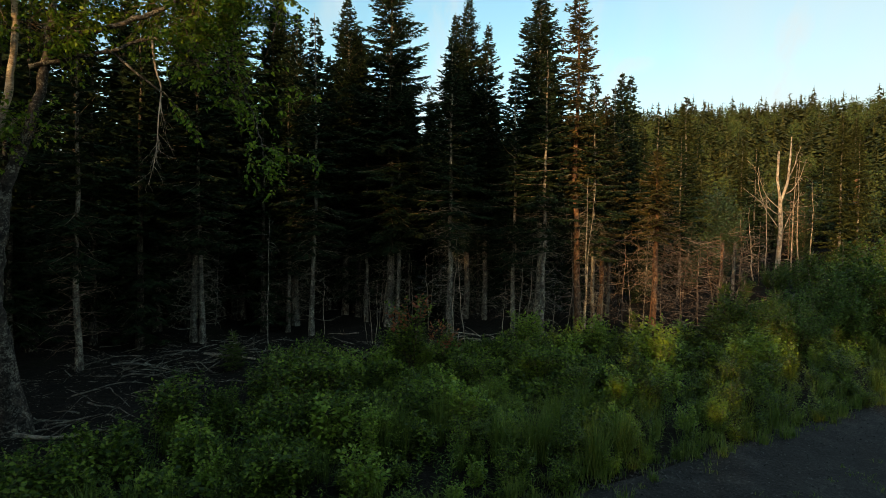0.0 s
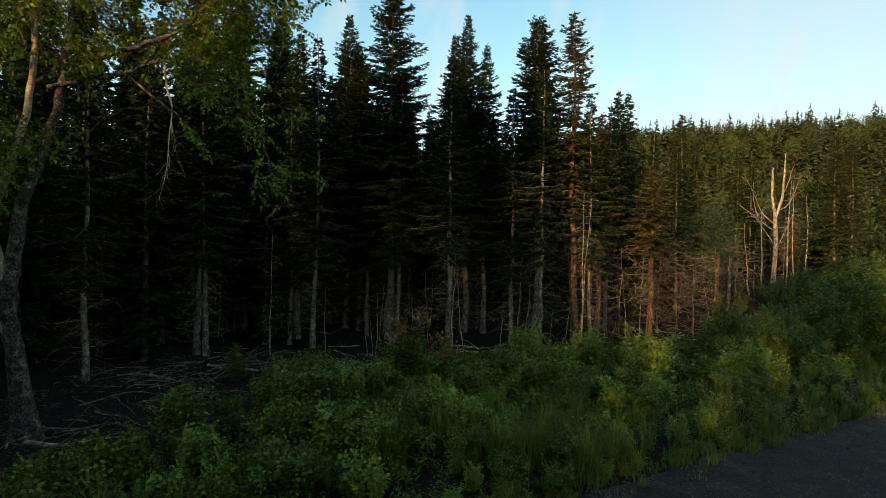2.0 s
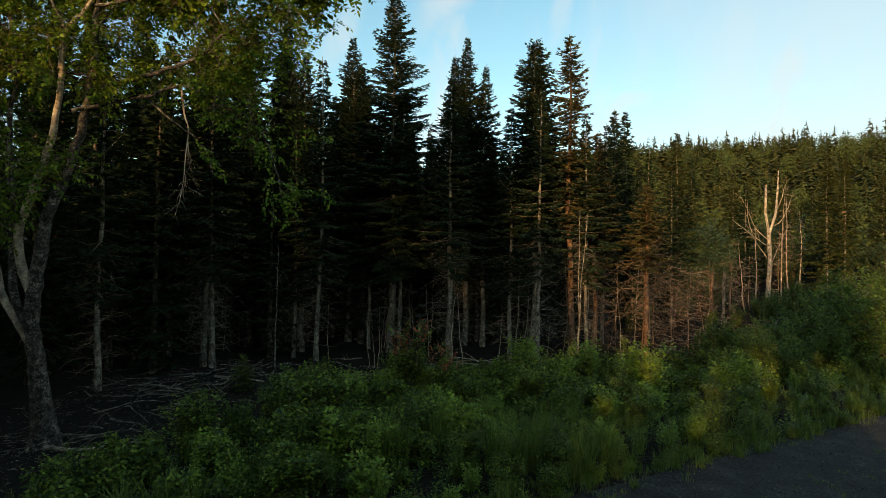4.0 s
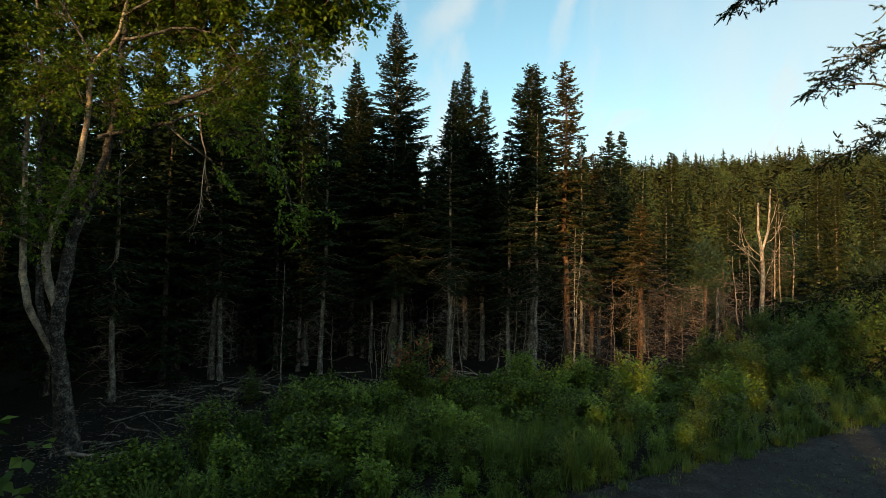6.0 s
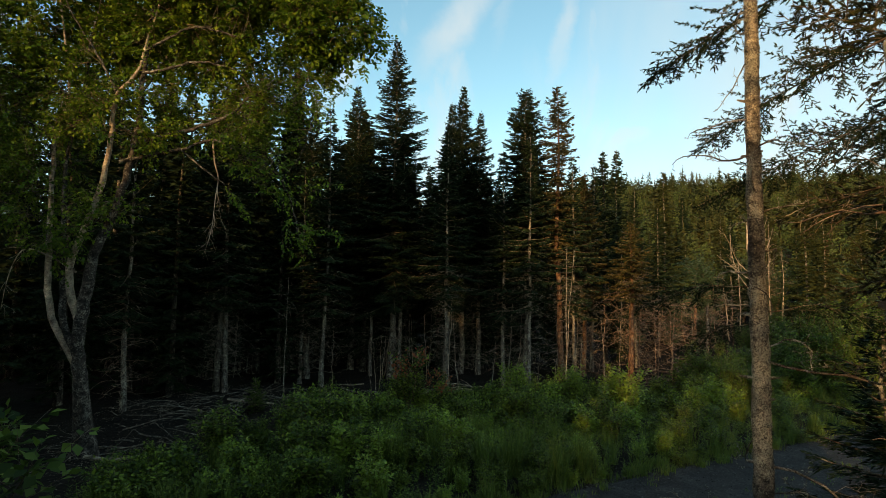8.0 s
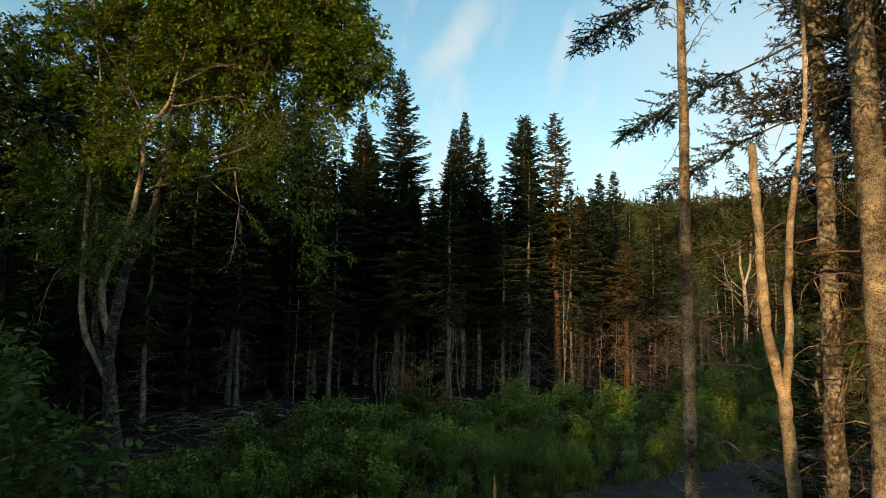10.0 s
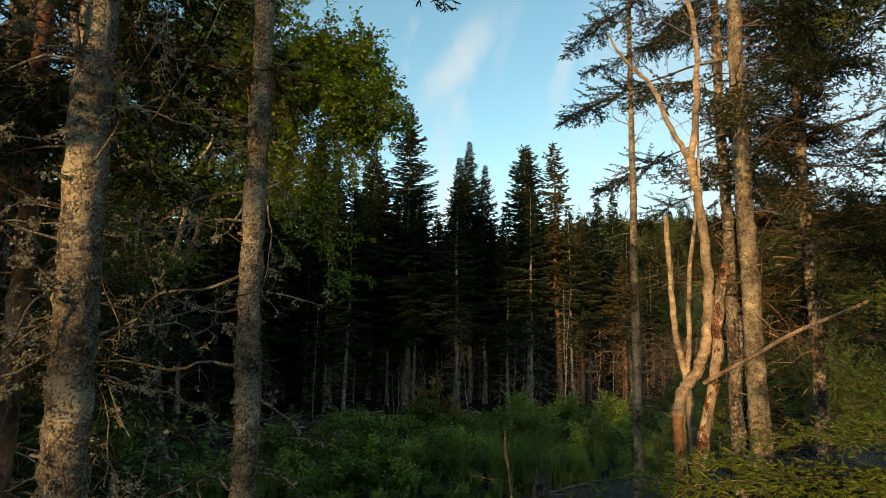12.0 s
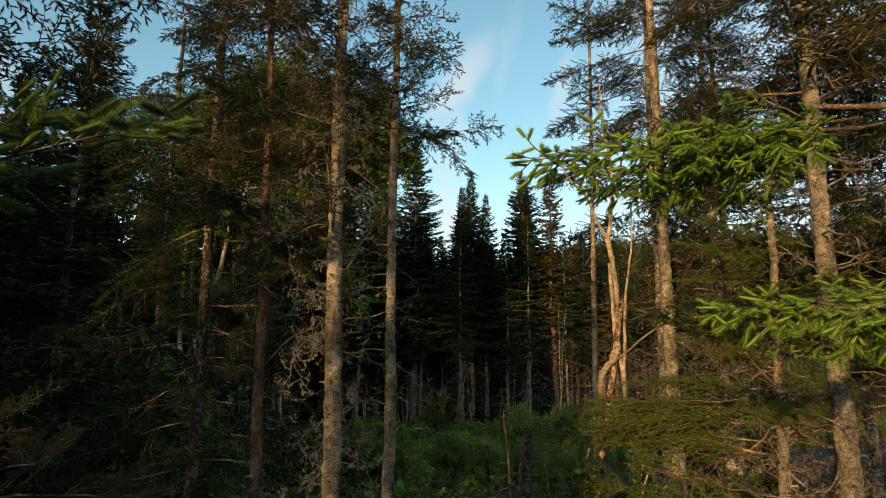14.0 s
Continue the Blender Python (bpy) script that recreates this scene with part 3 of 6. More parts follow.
def spruce(seed, H, R, base, r0, label, name="spruce_tree", group="spruces at the forest edge", gap=0.27, per=8, fine=0.17, droop=0.46, ragged=0.20, dead=34,
           forks=1, needle=None, bark_mat=None, twig_mat=None, lean=(0, 0), shape=0.85, reach=1.5, wood=True, slim=1.0):
    rng = np.random.default_rng(seed)
    root = thing(name, label, "tree", group)
    line = trunk_line(rng, H, lean, 0.035)
    tr, cr, wo, de = Soup(), Soup(), Soup(), Soup()
    tube(tr, line, trunk_radii(line, r0), 8, 0.05, rng)
    conifer_crown(cr, wo if wood else None, rng, line, H, base, R, gap, per, fine, droop, ragged, shape, slim)
    part("trunk", tr, bark_mat or M_BARK_SPRUCE, root, smooth=True)
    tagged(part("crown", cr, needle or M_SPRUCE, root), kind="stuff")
    if wood:
        tagged(part("crown_wood", wo, M_TWIG_LIVE, root), kind="stuff")
    if dead:
        dead_boughs(de, rng, line, H, 0.8, base + 0.12 * H, dead, reach, forks, 0.017, -0.07)
        tagged(part("dead_wood", de, twig_mat or M_TWIG_DEAD, root, "bare grey dead branches"), kind="stuff")
    return root


def put(root, x, y, turn=0.0, size=1.0, sink=0.05, tilt=(0, 0)):
    root.matrix_basis = pose(x, y, float(ground_z(x, y)) - sink, tilt[0], tilt[1], turn) @ Matrix.Diagonal((size, size, size, 1))
    return root


def gz(x, y):
    return float(ground_z(x, y)) - 0.1


def put_copy(root, x, y, turn, size, sink=0.05, label=""):
    ob = copy_thing(root, Matrix.Identity(4))
    put(ob, x, y, turn, size, sink)
    if label:
        tagged(ob, label)
    return ob


# the spruces whose tops stand against the sky
put(spruce(11, 16.6, 3.3, 3.6, 0.16, "dense dark green spruce with a pointed top", dead=84, reach=1.9, twig_mat=M_TWIG_LICHEN), -7.76, 30.3)
put(spruce(12, 18.6, 3.8, 4.2, 0.19, "tall dark spruce with an open ragged top", ragged=0.14, gap=0.40, shape=0.85, dead=84, reach=1.9, twig_mat=M_TWIG_LICHEN), -5.0, 27.8)
put(spruce(13, 15.7, 2.5, 3.8, 0.14, "slim dark spruce in the middle of the forest edge", dead=84, reach=1.9, twig_mat=M_TWIG_LICHEN), -2.3, 30.1, 40)
put(spruce(14, 16.8, 2.8, 4.0, 0.15, "slim dark spruce with a long spire", dead=84, reach=1.9, twig_mat=M_TWIG_LICHEN), -1.5, 30.6, 100)
put(spruce(15, 15.0, 2.4, 4.4, 0.13, "narrow dark spruce leaning into its neighbours", dead=84, reach=1.9, twig_mat=M_TWIG_LICHEN), -0.49, 30.1, 10)
put(spruce(16, 15.5, 1.9, 7.2, 0.16, "dark spruce with a dense round-shouldered top above a bare trunk", shape=0.5, ragged=0.04, dead=84, reach=1.8, twig_mat=M_TWIG_LICHEN), 2.0, 28.0)
put(spruce(17, 15.6, 1.5, 6.6, 0.17, "half-dead spruce with a thin rusty open spire", ragged=0.45, gap=0.40, shape=0.45, dead=60, needle=M_SPRUCE_WARM, bark_mat=M_BARK_RED, twig_mat=M_TWIG_RED, fine=0.2), 3.8, 27.2)
put(spruce(18, 11.5, 1.9, 3.4, 0.13, "small spruce with brownish lower boughs", needle=M_SPRUCE_WARM, dead=50, twig_mat=M_TWIG_RED, bark_mat=M_BARK_RED), 5.4, 30.8)
put(spruce(19, 8.6, 1.9, 4.6, 0.17, "broken rusty fir with a tangle of dead brown branches", name="fir_tree", needle=M_SPRUCE_WARM, dead=90, forks=2, twig_mat=M_TWIG_RED, bark_mat=M_BARK_RED, ragged=0.2, reach=2.2), 7.6, 29.1)
put(spruce(20, 18.0, 3.3, 2.6, 0.2, "broad black-green spruce in deep shade", dead=90, reach=2.0, twig_mat=M_TWIG_LICHEN), -11.5, 31.0)
put(spruce(21, 15.0, 2.8, 2.8, 0.17, "broad dark spruce behind the birch", dead=90, reach=2.0, twig_mat=M_TWIG_LICHEN), -9.4, 27.4)

# trunks of the front row, crowns mixing overhead
fill_a = put(spruce(31, 14.0, 2.4, 4.0, 0.115, "dark spruce with a bare lower trunk and dead twigs", gap=0.42, per=5, fine=0.24, dead=90, forks=1, reach=2.0, twig_mat=M_TWIG_LICHEN), -8.0, 25.3)
fill_b = put(spruce(32, 13.0, 2.2, 4.2, 0.11, "dark spruce with a long bare trunk", gap=0.42, per=5, fine=0.24, dead=96, reach=1.7, twig_mat=M_TWIG_LICHEN), -1.9, 25.3)
fill_c = put(spruce(33, 12.0, 2.2, 3.4, 0.105, "dark fir with thin drooping boughs", name="fir_tree", gap=0.42, per=5, fine=0.24, dead=80, bark_mat=M_BARK_SPRUCE, twig_mat=M_TWIG_RED), 0.85, 26.9)
FILLS = (fill_a, fill_b, fill_c)
for k, (x, y, turn, size) in enumerate(((-4.54, 27.6, 70, 1.0), (2.05, 25.7, 130, 0.95), (-12.2, 23.0, 20, 1.08), (-11.6, 22.6, 200, 1.0), (-13.0, 17.4, 90, 1.0), (-9.3, 26.0, 300, 0.9), (-6.3, 28.8, 10, 0.85),
                                        (4.4, 26.9, 250, 0.9), (6.2, 33.0, 30, 0.9), (9.2, 34.5, 140, 0.8), (11.5, 38.0, 220, 0.85))):
    put_copy(FILLS[(k + (0 if k % 2 else 1)) % 3], x, y, turn, size)

# thin stems between them
def sapling_dead(seed, H, r0, label, mat, n=16, reach=0.7, r=0.009, twig=None):
    rng = np.random.default_rng(seed)
    root = thing("dead_sapling", label, "tree", "thin dead stems in the forest edge")
    line = trunk_line(rng, H, rng.normal(size=2) * 0.25, 0.03, 10)
    s, d = Soup(), Soup()
    tube(s, line, np.linspace(r0, 0.008, 10), 5)
    dead_boughs(d, rng, line, H, 0.5, H * 0.95, n, reach, 1, r, -0.06)
    part("stem", s, mat, root, smooth=True)
    tagged(part("twig_wood", d, twig or M_TWIG_DEAD, root), kind="stuff")
    return root


thin_a = put(sapling_dead(41, 3.6, 0.024, "thin pale dead stem with a few twigs", M_DEAD_PALE), -1.1, 23.3)
thin_b = put(sapling_dead(42, 5.2, 0.030, "thin grey dead spruce stem with twigs", M_BARK_SPRUCE, 26, 1.0), -8.5, 21.7)
rng = np.random.default_rng(5)
for k in range(26):
    x, y = rng.uniform(-14, 8), rng.uniform(22.5, 32)
    put_copy((thin_a, thin_b)[k % 2], x, y, rng.uniform(0, 360), rng.uniform(0.7, 1.5))
for k, (x, y) in enumerate(((-5.1, 23.5), (-4.9, 23.6), (-4.75, 23.4), (2.3, 24.6), (0.3, 24.8), (-7.4, 25.2))):
    put_copy(thin_a, x, y, 60 * k, 0.55 + 0.1 * (k % 3))

# trees deeper in the forest, in full shade
rng = np.random.default_rng(6)
deep = put(spruce(51, 14.5, 2.5, 1.2, 0.15, "dark spruce inside the forest", group="spruces inside the forest", gap=0.52, per=5, fine=0.40, dead=20, forks=0, wood=False, bark_mat=M_BARK_SHADE), -16.0, 30.0)
deep_b = put(spruce(52, 13.0, 2.3, 0.8, 0.14, "dark bushy fir inside the forest", name="fir_tree", group="firs inside the forest", gap=0.52, per=5, fine=0.40, dead=16, forks=0, wood=False, bark_mat=M_BARK_SHADE), -20.0, 27.0)
spots = []
for _ in range(4000):
    if len(spots) > 88:
        break
    x, y = rng.uniform(-36, 10), rng.uniform(8, 44)
    if (y < 31.5 and x > -13.5) or (x > 4 and y < 38) or road_s(x, y) > -4:
        continue
    if all((x - a) ** 2 + (y - b) ** 2 > 4.0 for a, b in spots):
        spots.append((x, y))
for k, (x, y) in enumerate(spots):
    put_copy((deep, deep_b)[k % 2], x, y, rng.uniform(0, 360), rng.uniform(0.75, 1.05))
for k, (x, y, size) in enumerate(((-15.8, 24.0, 1.1), (-14.2, 26.4, 1.15), (-12.6, 28.6, 1.2), (-10.2, 25.4, 0.85), (-17.5, 21.0, 1.1), (-16.4, 18.6, 1.0), (-7.0, 30.0, 1.0), (-13.6, 21.6, 1.0), (-18.6, 15.6, 1.0))):
    put_copy((deep, deep_b)[k % 2], x, y, 50 * k, size)
for k in range(20):
    put_copy((deep, deep_b)[k % 2], -17.0 + 1.12 * k + rng.uniform(-0.4, 0.4), rng.uniform(32.0, 37.0), rng.uniform(0, 360), rng.uniform(0.8, 0.98))

for k in range(16):
    put_copy((deep, deep_b)[k % 2], -23.0 + 1.15 * k + rng.uniform(-0.4, 0.4), rng.uniform(33.0, 40.0), rng.uniform(0, 360), rng.uniform(1.0, 1.2))

for k in range(12):
    put_copy((deep, deep_b)[k % 2], -27.0 + 1.7 * k + rng.uniform(-0.5, 0.5), rng.uniform(40.0, 45.0), rng.uniform(0, 360), rng.uniform(1.15, 1.3))

for k in range(22):
    put_copy((deep, deep_b)[k % 2], -30.0 + 0.86 * k + rng.uniform(-0.5, 0.5), rng.uniform(24.0, 27.0) + 0.20 * k, rng.uniform(0, 360), rng.uniform(1.02, 1.32))

# young firs low in the undergrowth of the forest edge
young = put(spruce(61, 2.4, 1.0, 0.25, 0.03, "young green fir among the shrubs", name="young_fir", group="young firs on the verge", gap=0.2, per=5, fine=0.11, dead=0, needle=M_FIR_DARK, droop=0.1), 10.0, 26.6)
for x, y, s in ((8.4, 23.4, 0.8), (5.6, 24.6, 0.7), (11.5, 23.8, 0.9), (14.5, 28.5, 1.2), (7.0, 20.4, 0.45), (9.2, 19.2, 0.4), (17.5, 31.5, 1.2), (-8.5, 18.5, 0.6)):
    put_copy(young, x, y, 100 * x, s)

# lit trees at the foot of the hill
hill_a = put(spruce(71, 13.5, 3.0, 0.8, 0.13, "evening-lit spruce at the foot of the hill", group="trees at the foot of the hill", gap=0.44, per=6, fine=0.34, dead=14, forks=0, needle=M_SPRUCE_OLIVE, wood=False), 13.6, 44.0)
hill_b = put(spruce(72, 12.0, 2.7, 0.6, 0.12, "green spruce at the foot of the hill", group="trees at the foot of the hill", gap=0.44, per=6, fine=0.34, dead=10, forks=0, wood=False), 10.5, 47.0)
put_copy(hill_b, 13.6, 62.2, 0, 1.42)
rng = np.random.default_rng(8)
spots = [(13.6, 44.0), (10.5, 47.0), (18.8, 41.0)]
for _ in range(4000):
    if len(spots) > 46:
        break
    x, y = rng.uniform(6, 62), rng.uniform(37, 74)
    if y < 37 + 0.14 * x or (abs(x - 0.45 * y) < 1.6 and y < 44):
        continue
    if all((x - a) ** 2 + (y - b) ** 2 > 6.0 for a, b in spots):
        spots.append((x, y))
        put_copy((hill_a, hill_b)[int(rng.random() < 0.45)], x, y, rng.uniform(0, 360), rng.uniform(0.42, 0.8))

# unseen wood added behind the camera: closed on the left, low and broken behind, so that evening sun slants through
rng = np.random.default_rng(9)
spots = []
for _ in range(12000):
    if len(spots) > 300:
        break
    x, y = rng.uniform(-46, 22), rng.uniform(-46, 1)
    c = x - 0.36 * y
    lane = -0.4 < c < 6.5
    mid = -7.0 < c <= -0.4
    if road_s(x, y) < 5.6 or (x > -5.6 and y > -12.5) or (mid and y < -30) or (lane and (y > -19 or y < -30)):
        continue
    gap = 4.2 if c < -14 else 1.7 if c < -9.5 else 2.4 if c < -7 else 1.6 if lane else 1.5 if mid else 2.7
    if all((x - a) ** 2 + (y - b) ** 2 > gap for a, b in spots):
        spots.append((x, y))
        # heights by strip decide how low the sun gets past
        tall = rng.uniform(0.72, 0.82) if -14.0 < c < -11.2 else rng.uniform(0.85, 1.0) if -11.2 < c < -8.5 else rng.uniform(0.65, 0.88) if y > -23 else rng.uniform(0.95, 1.1)
        put_copy((deep, deep_b)[int(rng.random() < 0.5)], x, y, rng.uniform(0, 360), tall if c < -7 else (4.6 + 0.169 * (-19 - y)) / 13.75 * rng.uniform(0.92, 1.08) * (1.6 if c < 0.3 else 0.8 if 0.5 < c < 1.2 else 1.4 if 1.2 <= c < 1.95 else 0.85 if 2.7 < c < 3.6 else 0.75 if 3.6 < c < 5.5 else 1.0) if lane else (5.15 + 0.169 * (-14 - y)) / 13.75 * rng.uniform(0.94, 1.08) * (1.3 if c < -3.6 else 1.0) if mid else rng.uniform(0.38, 0.58))


# ---- wooded hill ----
def far_conifers(n, seed):
    """Spruces on the hill: tiers of broad, drooping boughs, shorter towards the tip."""
    rng = np.random.default_rng(seed)
    sp = Soup()
    x, y = rng.uniform(-95, 190, n), 56 + 120 * rng.random(n) ** 0.8
    keep = (y + 0.25 * x > 50) & ((x > 20) | (y > 60)) & (x < 1.1 * y + 12) & ((x > 0.1 * y - 4) | (rng.random(n) < 0.25)) & (x > -0.8 * y)
    x, y = x[keep], y[keep]
    n = len(x)
    z, h = ground_z(x, y), rng.uniform(3.9, 7.2, n) * (1 + 0.30 * (rng.random(n) < 0.10))
    r = h * rng.uniform(0.20, 0.33, n)
    for k in range(15):
        f = 0.05 + 0.93 * k / 14
        m = 11 if k < 8 else 7
        a = rng.uniform(0, 6.28, (n, 1)) + np.arange(m) * 2 * np.pi / m + rng.normal(size=(n, m)) * 0.35
        rr = (r * (1 - f) ** 0.8 + 0.17)[:, None] * rng.uniform(0.5, 1.25, (n, m))
        zz = (z + h * f)[:, None] + rng.normal(size=(n, m)) * (h * 0.03)[:, None]
        w = rr * rng.uniform(0.16, 0.34, (n, m))
        ca, sa, X, Y = np.cos(a), np.sin(a), x[:, None], y[:, None]
        dip = rr * rng.uniform(0.1, 0.5, (n, m))
        b = np.stack([X + 0 * rr, Y + 0 * rr, zz + rr * 0.12], -1)
        e1 = np.stack([X + rr * 0.55 * ca - w * sa, Y + rr * 0.55 * sa + w * ca, zz - dip * rng.uniform(0.3, 0.9, (n, m))], -1)
        e2 = np.stack([X + rr * 0.55 * ca + w * sa, Y + rr * 0.55 * sa - w * ca, zz - dip * rng.uniform(0.3, 0.9, (n, m))], -1)
        tip = np.stack([X + rr * ca, Y + rr * sa, zz - dip], -1)
        v = np.stack([b, e1, tip, e2], 2).reshape(-1, 3)
        i = np.arange(n * m)[:, None] * 4
        sp.add(v, np.concatenate([i + np.array([[0, 1, 2]]), i + np.array([[0, 2, 3]])]))
    top = np.stack([x, y, z + h], -1)
    for a in (0.0, 1.57):
        d = np.array([math.cos(a), math.sin(a), 0]) * 0.11
        sp.add(np.stack([top - d - [0, 0, 1.1], top + d - [0, 0, 1.1], top + [0, 0, 0.1]], 1).reshape(-1, 3), np.arange(n)[:, None] * 3 + np.arange(3))
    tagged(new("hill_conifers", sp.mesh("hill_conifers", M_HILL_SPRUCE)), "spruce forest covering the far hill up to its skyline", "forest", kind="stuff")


def far_broadleaf(n, seed):
    rng = np.random.default_rng(seed)
    sp = Soup()
    x, y = rng.uniform(0, 170, n), 44 + 108 * rng.random(n)
    keep = (y + 0.3 * x > 52) & (x < 1.1 * y + 12) & (x > 0.14 * y)
    x, y = x[keep], y[keep]
    n, m = len(x), 300
    h = rng.uniform(2.8, 5.6, n)
    u = rng.normal(size=(n, m, 3))
    u = unit(u) * rng.uniform(0.55, 1.0, (n, m, 1))
    c = np.stack([x, y, ground_z(x, y) + h * 0.62], -1)[:, None]
    lump = 1 + 0.25 * np.sin(u[..., :1] * 5 + x[:, None, None]) * np.cos(u[..., 1:2] * 4)
    p = (c + u * lump * np.stack([h * 0.32, h * 0.32, h * 0.42], -1)[:, None]).reshape(-1, 3)
    d = unit(rng.normal(size=p.shape) + u.reshape(-1, 3))
    s = unit(np.cross(d, rng.normal(size=p.shape)))
    k = rng.uniform(0.11, 0.26, (len(p), 1))
    v = np.stack([p + s * k * 0.5, p + d * k * 1.2, p - s * k * 0.5], 1).reshape(-1, 3)
    sp.add(v, np.arange(len(p))[:, None] * 3 + np.arange(3))
    tagged(new("hill_broadleaves", sp.mesh("hill_broadleaves", M_HILL_LEAF)), "light green birches and alders among the spruces on the hill", "forest", kind="stuff")


far_conifers(3000, 81)
far_broadleaf(1300, 82)


# ---- broadleaf trees and shrubs ----
def leafy_twig(wood, leaf, rng, p, d, ln, size, count, r=0.004, lift=-0.03, spreadout=0.9, plain=False):
    w = wander(rng, p, d, ln, 2, 0.16, lift)
    tube(wood, w, np.linspace(r, r * 0.4, 3), 3)
    t = np.linspace(0.15, 1.0, count) + rng.normal(size=count) * 0.03
    ps, ds = along(w, t)
    sd = unit(np.cross(ds, [0, 0, 1.0]) + rng.normal(size=(count, 3)) * 0.3) * np.where(np.arange(count) % 2, 1, -1)[:, None]
    ld = unit(ds * 0.5 + sd * spreadout + np.array([0, 0, -0.35]) + rng.normal(size=(count, 3)) * 0.25)
    up = unit(np.array([0, 0, 1.0]) + rng.normal(size=(count, 3)) * 0.35)
    k = size * rng.uniform(0.65, 1.15, count)
    leaves(leaf, ps + ld * k[:, None] * 0.25, ld, up, k, k * 0.7, rng, plain)


def curve_through(pts, n=5):
    """A smooth line through a few places."""
    a = np.array(pts, float)
    f = np.linspace(0, len(a) - 1, (len(a) - 1) * n + 1)
    i = np.clip(f.astype(int), 0, len(a) - 2)
    u = (f - i)[:, None]
    prev, nxt = a[np.maximum(i - 1, 0)], a[np.minimum(i + 2, len(a) - 1)]
    return 0.5 * (2 * a[i] + (a[i + 1] - prev) * u + (2 * prev - 5 * a[i] + 4 * a[i + 1] - nxt) * u ** 2 + (3 * a[i] - prev - 3 * a[i + 1] + nxt) * u ** 3)


